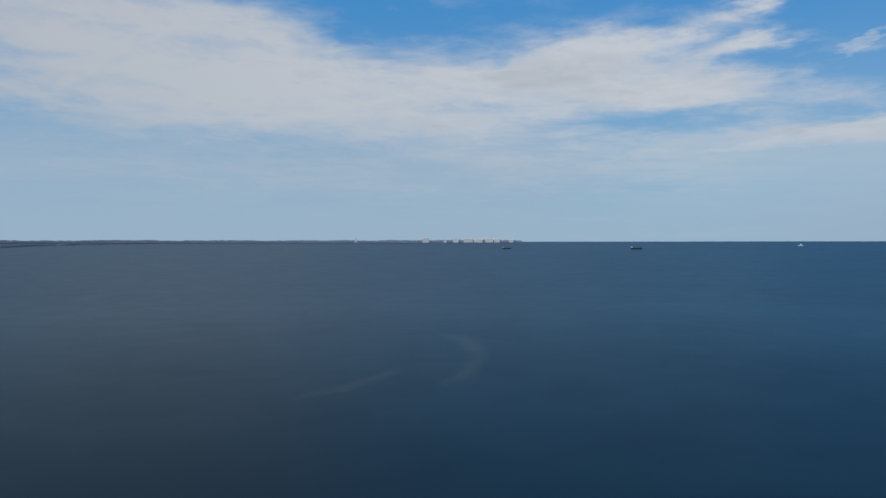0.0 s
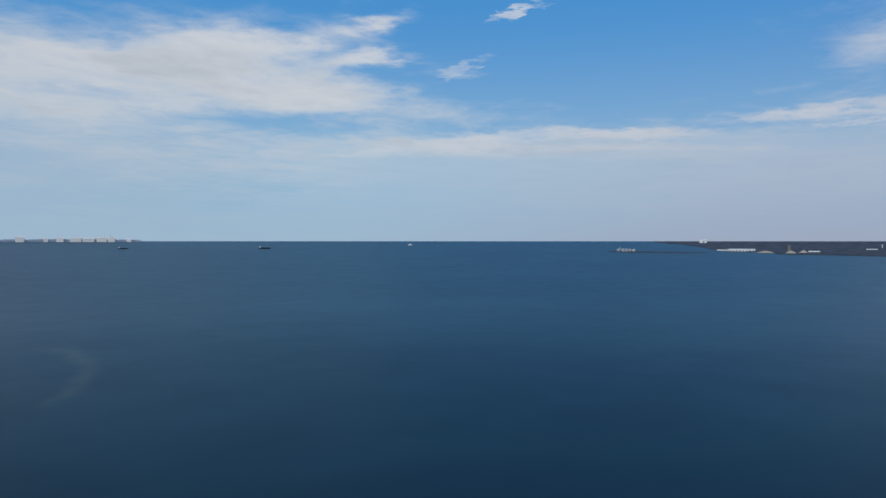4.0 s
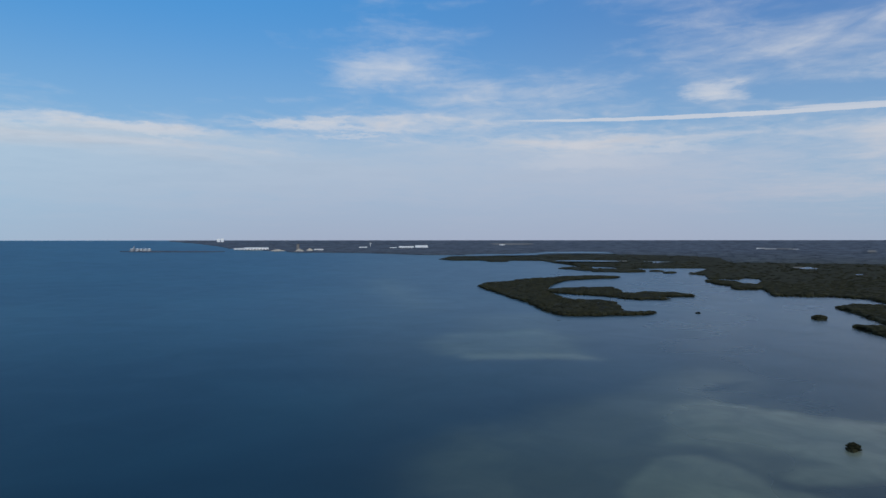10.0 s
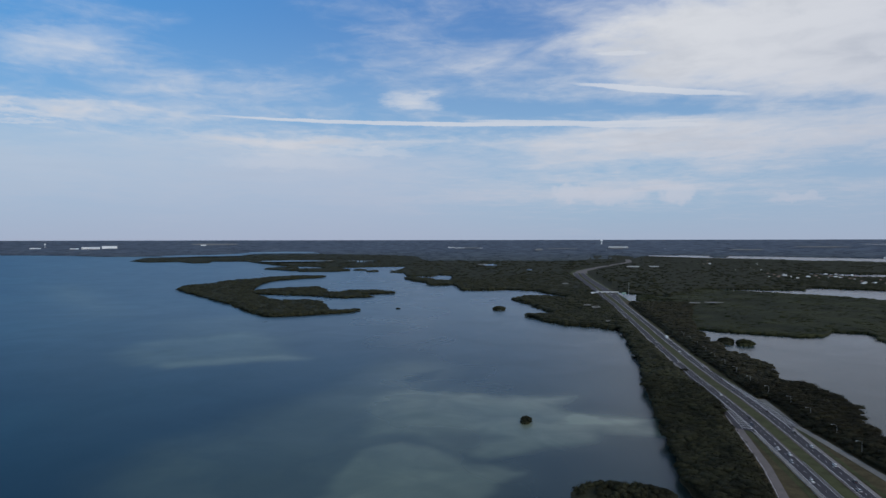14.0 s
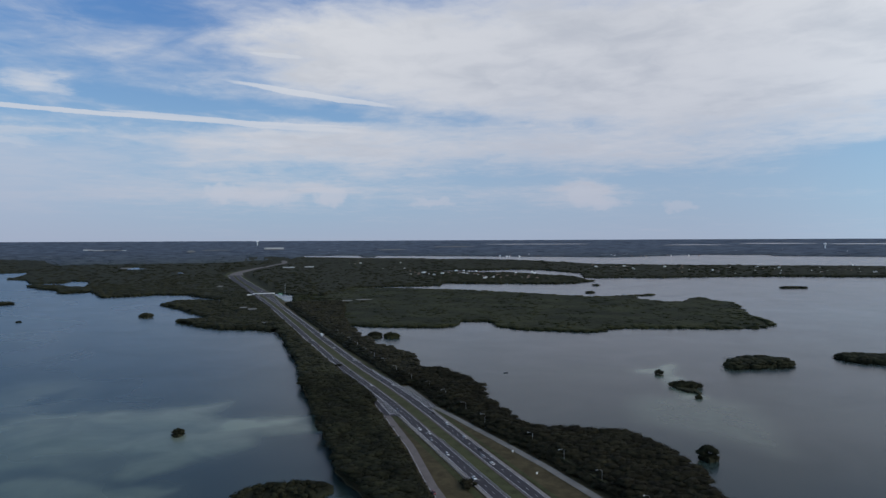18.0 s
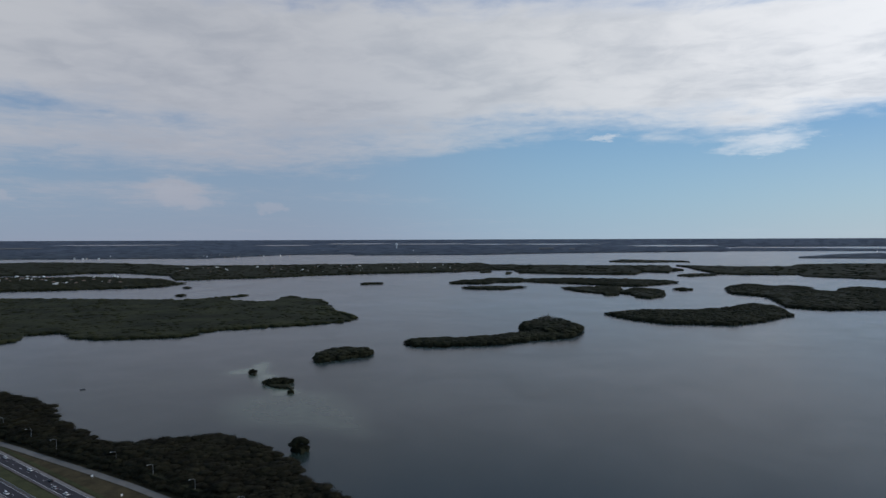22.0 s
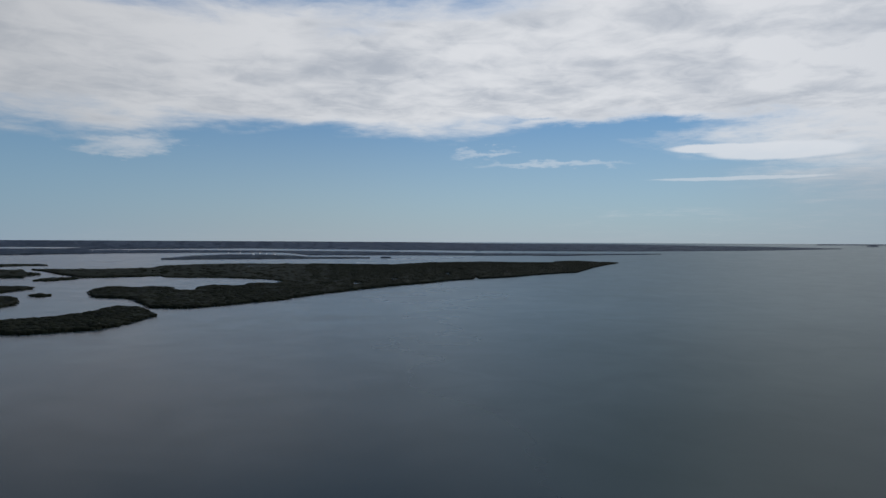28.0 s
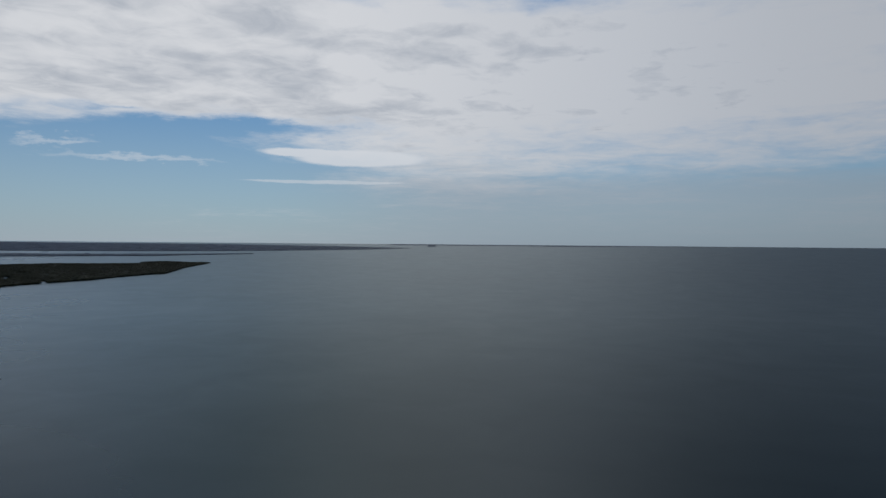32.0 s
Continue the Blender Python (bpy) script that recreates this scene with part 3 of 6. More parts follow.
def build_water():
    rings = np.concatenate([np.linspace(3, 60, 6), np.geomspace(80, 290, 14), 1 / np.linspace(1 / 300, 1 / RIM, 150), 1 / np.linspace(1 / (RIM * 1.01), 1 / WATER_FAR, 80)])
    n = 1440
    az = np.arange(n) * 360.0 / n
    verts = np.concatenate([np.zeros((1, 3))] + [polar(az, r, 0.0) for r in rings])
    i = np.arange(n)
    j = (i + 1) % n
    faces = [(0, 1 + int(b), 1 + int(a)) for a, b in zip(i, j)]
    for k in range(len(rings) - 1):
        o, p = 1 + k * n, 1 + (k + 1) * n
        faces += np.stack([o + i, p + i, p + j, o + j], 1).tolist()
    ob = new("water", mesh_of("water", warp(verts), faces, WATER, True))
    if ob.data.polygons[2000].normal.z < 0:
        ob.data.flip_normals()
    x, y = verts[:, 0], verts[:, 1]
    x = x + 6 * grain(x, y, 38.0, 11) + 4 * grain(x, y, 13.0, 12)
    y = y + 6 * grain(verts[:, 0], y, 38.0, 13) + 4 * grain(verts[:, 0], y, 13.0, 14)
    pale = np.zeros(len(verts))
    for ring, amount, edge in FLATS:
        q = np.array(ring, float)
        near = (x > q[:, 0].min() - 2 * edge) & (x < q[:, 0].max() + 2 * edge) & (y > q[:, 1].min() - 2 * edge) & (y < q[:, 1].max() + 2 * edge)
        u = np.clip(inside(x[near], y[near], ring) / edge * 0.5 + 0.5, 0, 1)
        pale[near] += amount * u * u * (3 - 2 * u)
    ob.data.attributes.new("shallows", "FLOAT", "POINT").data.foreach_set("value", np.clip(pale, 0, 1).astype(np.float32))
    tagged(ob, "calm blue-green bay water with pale shoals and ruffled lanes", "water", kind="structure")


build_water()


# ---- causeway ----
AXIS = [(20, -166.4), (100, -181), (361, -228.5), (600, -273.5), (1052, -354), (1500, -430), (1850, -485), (2250, -545), (2850, -636), (3080, -690), (3480, -862), (3900, -1070), (4250, -1240), (4800, -1395), (5574, -1539)]
ax = np.array(AXIS, float)
seg = np.concatenate([[0], np.cumsum(np.hypot(*np.diff(ax, axis=0).T))]) - 81.0


def on_axis(s, off=0.0):
    """Plan place s metres along the causeway, off metres to its west."""
    s = np.asarray(s, float)
    x, y = np.interp(s, seg, ax[:, 0]), np.interp(s, seg, ax[:, 1])
    e = 30.0
    tx = np.interp(s + e, seg, ax[:, 0]) - np.interp(s - e, seg, ax[:, 0])
    ty = np.interp(s + e, seg, ax[:, 1]) - np.interp(s - e, seg, ax[:, 1])
    ln = np.hypot(tx, ty)
    return x - ty / ln * off, y + tx / ln * off


def sway(s):
    """How far the carriageways lie west of the axis."""
    return np.interp(s, [200, 400, 450, 520, 600, 700, 900, 1500, 2500, 2900], [2, 2.3, 3, 5.5, 9.5, 12.5, 15, 15.5, 17, 8])


def lane(off):
    return lambda s: off + sway(s)


def heading(s):
    x0, y0 = on_axis(s - 5)
    x1, y1 = on_axis(s + 5)
    return math.degrees(math.atan2(y1 - y0, x1 - x0))


def road_gap(x, y):
    """Where the highway's clearing lies."""
    d = np.full(np.shape(x), 1e9)
    for (x0, y0), (x1, y1) in zip(AXIS[:-1], AXIS[1:]):
        ux, uy = x1 - x0, y1 - y0
        t = np.clip(((x - x0) * ux + (y - y0) * uy) / (ux * ux + uy * uy), 0, 1)
        d = np.minimum(d, np.hypot(x - x0 - t * ux, y - y0 - t * uy))
    return d < np.interp(x, [0, 1500, 2500, 2900, 3200, 6000], [27, 40, 52, 62, 78, 80])


# clear pools in the mangroves: azimuths and distances
PONDS = [
    (192.7, 193.8, 2237, 2440),
    (195.72, 196.64, 2499, 2702),
    (200.29, 200.98, 2923, 3156),
    (201.21, 201.9, 3365, 3583),
    (202.64, 203.2, 2601, 2795),
    (184.04, 186.37, 3923, 4194),
    (182.1, 183.11, 1997, 2111),
    (94.46, 95.84, 3783, 4091),
    (83.74, 85.93, 4482, 4888),
    (94.44, 95.97, 3743, 4025),
    (98.13, 98.81, 3133, 3360),
]


def pool(az, d, a0, a1, d0, d1):
    u = (az - (a0 + a1) / 2) / (a1 - a0) * 2
    v = (d - (d0 + d1) / 2) / (d1 - d0) * 2
    return u * u + v * v + 0.35 * grain(az * 40, d / 40, 3.0, 2) < 1


# ---- mangroves ----
def crown_proto(seed, leafy):
    """A crown about 1 wide: a lumpy mass, and for near ones sprays of leaf tufts over it."""
    r = random.Random(seed)
    bm = bmesh.new()
    bmesh.ops.create_icosphere(bm, subdivisions=1 if leafy else 2, radius=0.5)
    off = Vector((r.random() * 50, r.random() * 50, r.random() * 50))
    for v in bm.verts:
        k = 1 + 0.55 * noise.noise(v.co * 3.3 + off) + 0.25 * noise.noise(v.co * 8 + off)
        v.co = Vector((v.co.x * k, v.co.y * k, v.co.z * k * 0.8))
        if v.co.z < -0.22:
            v.co.z = -0.22
    bm.verts.ensure_lookup_table()
    vs = [v.co.copy() for v in bm.verts]
    fs = [[v.index for v in f.verts] for f in bm.faces]
    bm.free()
    if leafy:
        for _ in range(70):
            a, e = r.uniform(0, 6.283), math.asin(r.uniform(-0.25, 1))
            n = Vector((math.cos(a) * math.cos(e), math.sin(a) * math.cos(e), math.sin(e) * 0.85))
            k = 0.5 * (1 + 0.5 * noise.noise(n * 1.65 + off)) * r.uniform(0.9, 1.16)
            c = n * k
            t = n.orthogonal().normalized()
            t.rotate(Matrix.Rotation(r.uniform(0, 6.283), 3, n))
            b = n.cross(t)
            s = r.uniform(0.05, 0.12)
            tip = c + n * s * r.uniform(0.0, 0.8)
            i = len(vs)
            vs += [c - t * s, tip + b * s * 0.8, c + t * s, tip - b * s * 0.8]
            fs += [[i, i + 1, i + 2], [i, i + 2, i + 3]]
    return np.array(vs), fs


NEAR_CROWNS = [crown_proto(k, True) for k in range(6)]
FAR_CROWNS = [crown_proto(k + 20, False) for k in range(4)]
TINY_CROWNS = []
for k in range(4):
    b0 = bmesh.new()
    bmesh.ops.create_icosphere(b0, subdivisions=1, radius=0.5)
    for v in b0.verts:
        v.co *= 1 + 0.5 * noise.noise(v.co * 4 + Vector((k * 9, 3, 1)))
        v.co.z = max(v.co.z * 0.8, -0.2)
    b0.verts.ensure_lookup_table()
    TINY_CROWNS.append((np.array([v.co[:] for v in b0.verts]), [[v.index for v in f.verts] for f in b0.faces]))
    b0.free()


def crowns(name, spots, protos, mat, parent, label=""):
    """spots: rows of x, y, z of a crown's middle, width, height, in plan metres."""
    if not len(spots):
        return None
    vs, fs, base = [], [], 0
    for x, y, z, wide, high in spots:
        p, f = protos[int(rng.integers(len(protos)))]
        a = rng.uniform(0, 6.283)
        c, s = math.cos(a), math.sin(a)
        q = np.stack([(p[:, 0] * c - p[:, 1] * s) * wide + x, (p[:, 0] * s + p[:, 1] * c) * wide + y, p[:, 2] * high + z], 1)
        vs.append(q)
        fs += [[i + base for i in t] for t in f]
        base += len(q)
    return part_me(name, mesh_of(name, warp(np.concatenate(vs)), fs, mat, True), parent, label, "stuff")


def land(name, high, knots, label, rough=1):
    """Wooded land between a near and a far shore, given by azimuth (degrees), near and far distance."""
    ka = np.array([k[0] for k in knots], float)
    kn = np.array([k[1] for k in knots], float)
    kf = np.array([k[2] if len(k) > 2 else WATER_FAR for k in knots], float)
    mid = float(np.median(kn))
    step = max(min(2.2 / mid, 0.0009), 0.0006) * 57.3
    n = max(int((ka[-1] - ka[0]) / step), 6)
    az = np.linspace(ka[0], ka[-1], n)
    # distances blend by their inverse, as shores do in perspective
    near, far = 1 / np.interp(az, ka, 1 / kn), 1 / np.interp(az, ka, 1 / kf)
    seed = int(ka[0] * 7 + mid) % 91
    wob = 0.006 * grain(az, az * 0, 0.5, seed) + 0.004 * grain(az, az * 0, 0.13, seed + 1)
    near = near * (1 + wob * (0.7 if mid < 3000 else 0.3))
    far = np.maximum(far * (1 + 0.5 * wob), near * 1.0008)
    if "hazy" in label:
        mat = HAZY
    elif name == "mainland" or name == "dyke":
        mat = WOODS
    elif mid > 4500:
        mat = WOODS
    else:
        mat = MARSH if "marsh" in label else MANGROVE
    structure = name in ("mainland", "mangrove_shore", "dyke")
    owner = thing(name if structure else "mangrove_island", label, "land" if structure else "island",
                  kind="structure" if structure else "", group="" if structure else "mangrove islands")
    tall = float(np.median(1 / near - 1 / far)) * H * 1240
    rows = int(np.clip(tall / 1.6, 4, 60))
    verts = []
    covered = mid < 2600
    wide_land = np.radians(ka[-1] - ka[0]) * mid
    low = (0.5 if wide_land < 90 else 1.05) if covered else 1.2
    run = np.minimum(az - az[0], az[-1] - az) / 57.3 * mid
    ends = np.clip(0.25 + run / (high * 1.2), 0.25, 1.0) if name != "mangrove_shore" else np.clip(0.05 + run / 70.0, 0.05, 1.0)
    us = np.concatenate([[0, 0.0], np.linspace(0.02, 0.98, rows), [1.0, 1.0]])
    zs = np.concatenate([[-0.6, 0.45 * high], np.full(rows, float(high) * 0.72), [0.45 * high, -0.6]])
    for u, z0 in zip(us, zs):
        d = 1 / ((1 - u) / near + u / far)
        x, y = d * np.sin(np.radians(az)), d * np.cos(np.radians(az))
        z = np.full(n, z0)
        if z0 > 0:
            k = float(u) * rows
            q = np.arange(n)
            fine = 0.16 if u in (0.0, 1.0) or k < 2 or k > rows - 2 else 0.03
            z = z0 * low * (1 + fine * grain(q, q * 0 + k * 2.2, 4.0, seed) + 0.12 * grain(q, q * 0 + k * 2.5, 11.0, seed + 3) + 0.16 * grain(q, q * 0 + k * 2.5, 37.0, seed + 5))
            z = z * ends
            z = np.where(road_gap(x, y), np.minimum(z, 0.4), z)
            for a0, a1, d0, d1 in PONDS:
                z = np.where(pool(az, d, a0, a1, d0, d1), -0.5, z)
        verts.append(np.stack([x, y, z], 1))
    i = np.arange(n - 1)
    faces = []
    for k in range(len(us) - 1):
        o, p = k * n, (k + 1) * n
        faces += np.stack([o + i, o + i + 1, p + i + 1, p + i], 1).tolist()
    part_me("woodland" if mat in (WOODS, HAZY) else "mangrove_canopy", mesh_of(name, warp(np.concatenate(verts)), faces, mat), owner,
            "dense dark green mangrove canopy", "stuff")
    if mid > 2600 or mat is MARSH:
        # clumps of taller trees over broad woods
        clumps = []
        inv_near, inv_far = float((1 / near).max()), float((1 / far).min())
        for inv in np.arange(inv_far, inv_near, 2.6 / (H * 1240)):
            m = int((ka[-1] - ka[0]) / 0.27)
            a = ka[0] + rng.uniform(0, 1, m) * (ka[-1] - ka[0])
            dd = 1 / (inv + rng.uniform(0, 2.6, m) / (H * 1240))
            lo, hi = np.interp(a, az, near), np.interp(a, az, far)
            x, y = dd * np.sin(np.radians(a)), dd * np.cos(np.radians(a))
            ok = (dd > lo * 1.004) & (dd < hi * 0.995) & (dd < 60000) & ~road_gap(x, y) & (rng.uniform(0, 1, m) < (0.5 if mat is MARSH else 0.85))
            for a0, a1, d0, d1 in PONDS:
                ok &= ~pool(a, dd, a0, a1, d0 * 0.97, d1)
            for q in np.nonzero(ok)[0]:
                wq = dd[q] * 0.0065 * rng.uniform(0.5, 1.5)
                hq = high * rng.uniform(0.35, 1.15) * (0.3 if mat is MARSH else 1.0 if dd[q] < 4500 else 0.45)
                clumps.append((x[q], y[q], high * (0.78 if mat is MARSH else 0.9), wq, hq))
        crowns("tree_clumps", clumps, TINY_CROWNS, mat, owner)
    if mid > 2600:
        return owner
    if wide_land < 60 and mid < 1500:
        # a lone domed thicket
        ca, cd = (ka[0] + ka[-1]) / 2, (near.mean() + far.max()) / 2
        deep = max(float((far - near).max()), wide_land * 0.5)
        spots = []
        for i in range(70):
            r, t = math.sqrt(rng.uniform(0, 0.85)), rng.uniform(0, 6.283)
            a = ca + math.degrees(r * math.cos(t) * wide_land / 2 / mid)
            dd = cd + r * math.sin(t) * deep / 2
            x, y, _ = polar(a, dd)
            top = high * math.sqrt(1 - r * r * 0.8) * rng.uniform(0.85, 1.05)
            wq = min(wide_land * 0.3, high) * rng.uniform(0.6, 1.15)
            z = top - wq * 0.3 if i % 3 else top * 0.35
            spots.append((float(x), float(y), z, wq, wq * 0.8))
        crowns("mangrove_crowns", spots, NEAR_CROWNS if mid < 1100 else FAR_CROWNS, mat, owner)
        return owner
    # crowns over the canopy, denser near the camera
    gap = max(3.6, mid / 210.0)
    gap = min(gap, max(2.2, np.radians(ka[-1] - ka[0]) * mid / 6.0), max(2.2, float((far - near).max()) / 4.0))
    if "marsh" in label:
        gap *= 1.25
    spots = []
    span = np.radians(ka[-1] - ka[0])
    d = float(near.min())
    while d < float(far.max()):
        m = max(int(span * d / gap), 1)
        a = np.degrees(np.radians(ka[0]) + (np.arange(m) + rng.uniform(0, 1, m)) / m * span)
        dd = d + rng.uniform(-0.5, 0.5, m) * gap
        lo, hi = np.interp(a, az, near), np.interp(a, az, far)
        ok = (dd > lo - 0.3) & (dd < hi + 0.3)
        for a0, a1, d0, d1 in PONDS:
            ok &= ~pool(a, dd, a0, a1, d0, d1)
        ok &= ~road_gap(dd * np.sin(np.radians(a)), dd * np.cos(np.radians(a)))
        side = np.minimum(a - ka[0], ka[-1] - a) / 57.3 * mid
        edge = np.clip(np.minimum(np.minimum(dd - lo, hi - dd), side) / min(8.0, (hi - lo).max() * 0.4 + 1), 0, 1)
        hh = high * (0.62 + 0.38 * edge) * (1 + 0.16 * grain(a * 60, dd, 30.0, seed) + rng.uniform(-0.16, 0.16, m))
        if "marsh" in label:
            ok &= (edge < 0.9) | (rng.uniform(0, 1, m) < 0.06)
        x, y = dd * np.sin(np.radians(a)), dd * np.cos(np.radians(a))
        wide = gap * rng.uniform(1.7, 2.8, m)
        for q in np.nonzero(ok)[0]:
            tall_q = min(wide[q] * 0.42, hh[q])
            spots.append((x[q], y[q], hh[q] - tall_q * 0.42, wide[q], tall_q))
            if edge[q] < 0.6 and mid < 1500:
                spots.append((x[q], y[q], hh[q] * 0.3, wide[q] * 1.1, hh[q] * 0.75))
        d += gap * (1.0 if mid < 1200 else 1.35)
    crowns("mangrove_crowns", spots, NEAR_CROWNS if mid < 800 else (FAR_CROWNS if len(spots) < 900 and mid < 1500 else TINY_CROWNS), mat, owner)
    return owner


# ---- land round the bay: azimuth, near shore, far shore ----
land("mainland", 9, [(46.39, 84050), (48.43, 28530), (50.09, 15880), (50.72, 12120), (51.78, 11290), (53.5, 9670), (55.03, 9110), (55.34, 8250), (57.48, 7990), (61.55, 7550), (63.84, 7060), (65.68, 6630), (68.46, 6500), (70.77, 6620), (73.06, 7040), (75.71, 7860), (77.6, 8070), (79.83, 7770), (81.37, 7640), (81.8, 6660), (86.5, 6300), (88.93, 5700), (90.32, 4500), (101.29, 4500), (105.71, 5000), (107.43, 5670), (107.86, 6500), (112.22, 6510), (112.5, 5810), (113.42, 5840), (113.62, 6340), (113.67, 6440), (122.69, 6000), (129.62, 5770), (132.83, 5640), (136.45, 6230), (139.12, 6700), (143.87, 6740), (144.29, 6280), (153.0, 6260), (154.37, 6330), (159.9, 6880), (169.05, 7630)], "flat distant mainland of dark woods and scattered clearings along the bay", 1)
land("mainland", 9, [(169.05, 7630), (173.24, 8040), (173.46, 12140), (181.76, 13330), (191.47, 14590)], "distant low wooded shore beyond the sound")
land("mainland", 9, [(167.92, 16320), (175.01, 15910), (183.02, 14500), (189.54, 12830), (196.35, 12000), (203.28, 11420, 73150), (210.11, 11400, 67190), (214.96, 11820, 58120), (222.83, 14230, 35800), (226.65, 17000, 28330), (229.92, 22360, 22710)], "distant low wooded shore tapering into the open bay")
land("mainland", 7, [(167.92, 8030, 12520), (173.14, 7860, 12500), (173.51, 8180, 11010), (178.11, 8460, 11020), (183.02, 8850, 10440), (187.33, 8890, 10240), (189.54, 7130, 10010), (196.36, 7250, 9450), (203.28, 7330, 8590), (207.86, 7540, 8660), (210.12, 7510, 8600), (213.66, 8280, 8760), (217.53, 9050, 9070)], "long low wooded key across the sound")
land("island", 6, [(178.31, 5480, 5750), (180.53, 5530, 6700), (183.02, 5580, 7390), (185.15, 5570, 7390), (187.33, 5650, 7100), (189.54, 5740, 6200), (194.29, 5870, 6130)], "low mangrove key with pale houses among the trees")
land("island", 6, [(195.12, 5980, 6150), (195.44, 5920, 6390), (195.99, 5990, 6160)], "tiny mangrove key in the sound")
land("island", 7, [(169.77, 3777, 3784), (170.64, 3552, 3741), (171.34, 3299, 3723), (172.42, 3045, 3697), (172.96, 2920, 3684), (175.01, 2925, 3677), (177.71, 2972, 3781), (178.31, 2987, 4030), (178.59, 2868, 4120), (180.53, 2821, 4240), (183.02, 2772, 4370), (186.46, 2622, 4340), (187.86, 2435, 4330), (189.55, 2186, 4330), (191.8, 2178, 4270)], "upper arm of a broad dark mangrove peninsula")
land("island", 7, [(173.44, 2095, 2103), (173.81, 1904, 2172), (175.01, 1869, 2290), (176.15, 1837, 2217), (176.73, 1762, 2210), (177.24, 1649, 2217), (177.44, 1578, 2214), (178.91, 1551, 2210), (179.31, 1547, 2052), (180.74, 1548, 2037), (181.03, 1553, 2161), (181.85, 1566, 2236), (184.52, 1633, 2213), (184.82, 1646, 2332), (186.9, 1696, 2318), (187.43, 1710, 2414), (187.91, 1759, 2520), (189.55, 1843, 4330), (191.8, 1959, 4270), (193.62, 2072, 4220), (196.37, 2229, 4180), (199.13, 2387, 4620), (200.98, 2534, 4710), (203.29, 2664, 4820), (205.59, 2790, 4800), (207.87, 3034, 4790), (209.23, 3162, 4830), (209.5, 3195, 5140), (211.02, 3311, 5350), (212.35, 4020, 5080), (212.79, 4220, 5020), (214.28, 4970, 4980)], "broad dark mangrove peninsula with small ponds tapering to a point")
land("island", 7, [(164.64, 1320, 1323), (165.65, 1283, 1348), (166.79, 1240, 1374), (169.05, 1204, 1404), (171.28, 1205, 1414), (173.47, 1215, 1475), (174.12, 1227, 1532), (175.2, 1250, 1597), (175.83, 1280, 1573), (176.89, 1344, 1539), (177.52, 1379, 1429), (177.93, 1393, 1396)], "long narrow dark mangrove island with a taller hump")
land("island", 7, [(148.31, 942, 944), (148.89, 920, 949), (150.69, 911, 960), (152.97, 920, 960), (155.26, 926, 985), (157.57, 954, 1013), (158.32, 965, 1031), (159.89, 986, 1044), (161.28, 998, 1044), (161.83, 1022, 1024)], "low mangrove spit joined to a taller wooded island")
land("island", 11, [(157.72, 1100, 1102), (158.04, 1059, 1112), (158.73, 1033, 1144), (159.89, 1009, 1177), (161.28, 1009, 1152), (162.11, 1028, 1089), (162.53, 1086, 1088)], "taller round mangrove island with bare trees on top")
land("island", 6, [(164.74, 4370, 4400), (165.65, 4270, 4780), (167.69, 4280, 4660), (170.39, 4410, 4560), (170.83, 4360, 4370)], "thin mangrove key far across the sound")
land("island", 8, [(152.53, 3014, 3881), (154.36, 3081, 4050), (155.28, 3188, 3681), (157.13, 3179, 3669), (157.59, 2910, 3667), (161.75, 2810, 3656), (166.79, 2824, 3669), (167.24, 3021, 3672), (169.27, 3008, 3686), (169.49, 3144, 3387), (170.39, 3238, 3244)], "low wooded key carrying on from the house-lined shore")
land("island", 5, [(154.45, 3027, 3051), (154.82, 2988, 3077), (155.37, 3021, 3027)], "tiny mangrove islet close to the wooded key")
land("island", 5, [(156.48, 2914, 2920), (156.76, 2899, 2958), (157.03, 2912, 2918)], "tiny round mangrove islet close to the wooded key")
land("island", 6, [(151.93, 2201, 2219), (152.98, 2182, 2337), (154.82, 2187, 2395), (155.28, 2242, 2464), (157.58, 2294, 2493), (157.82, 2294, 2455)], "flat mangrove key in the open sound")
land("island", 6, [(153.03, 1994, 1998), (153.9, 1946, 2021), (156.2, 1950, 2038), (157.95, 2025, 2030)], "flat narrow mangrove key in the open sound")
land("island", 6, [(157.95, 2324, 2384), (159.43, 2261, 2452), (162.21, 2204, 2489), (165.88, 2131, 2460), (167.24, 2136, 2430), (169.05, 2255, 2405), (169.9, 2320, 2324)], "flat long mangrove key in the open sound")
land("island", 6, [(161.1, 2000, 2004), (162.67, 1872, 2033), (164.28, 1835, 2061), (164.51, 1761, 2061), (165.33, 1781, 2063), (165.65, 2008, 2014)], "mangrove key with a blunt end beside a channel")
land("island", 6, [(165.74, 1839, 1879), (166.56, 1803, 1993), (167.02, 1716, 2019), (167.92, 1703, 1999), (168.6, 1740, 1956), (168.91, 1794, 1829)], "small compact mangrove key beside a channel")
land("island", 6, [(169.72, 2003, 2007), (170.39, 1973, 2061), (171.05, 2011, 2015)], "small oval mangrove islet in the channel")
land("island", 6, [(169.85, 2754, 2765), (170.83, 2719, 2891), (172.81, 2846, 2885)], "narrow mangrove islet off the peninsula")
land("island", 6, [(144.71, 2197, 2210), (145.54, 2179, 2246), (146.56, 2217, 2221)], "small flat mangrove islet off the house-lined shore")
land("island", 5, [(154.35, 2922, 2996), (154.82, 2911, 3055), (155.36, 2944, 2950)], "small mangrove islet near the wooded key")
land("island", 5, [(156.48, 2824, 2830), (156.69, 2809, 2870), (156.97, 2836, 2841)], "tiny mangrove islet near the wooded key")
land("island", 5, [(131.04, 2173, 2177), (131.31, 2165, 2186), (131.59, 2173, 2178)], "tiny mangrove islet at a creek mouth")
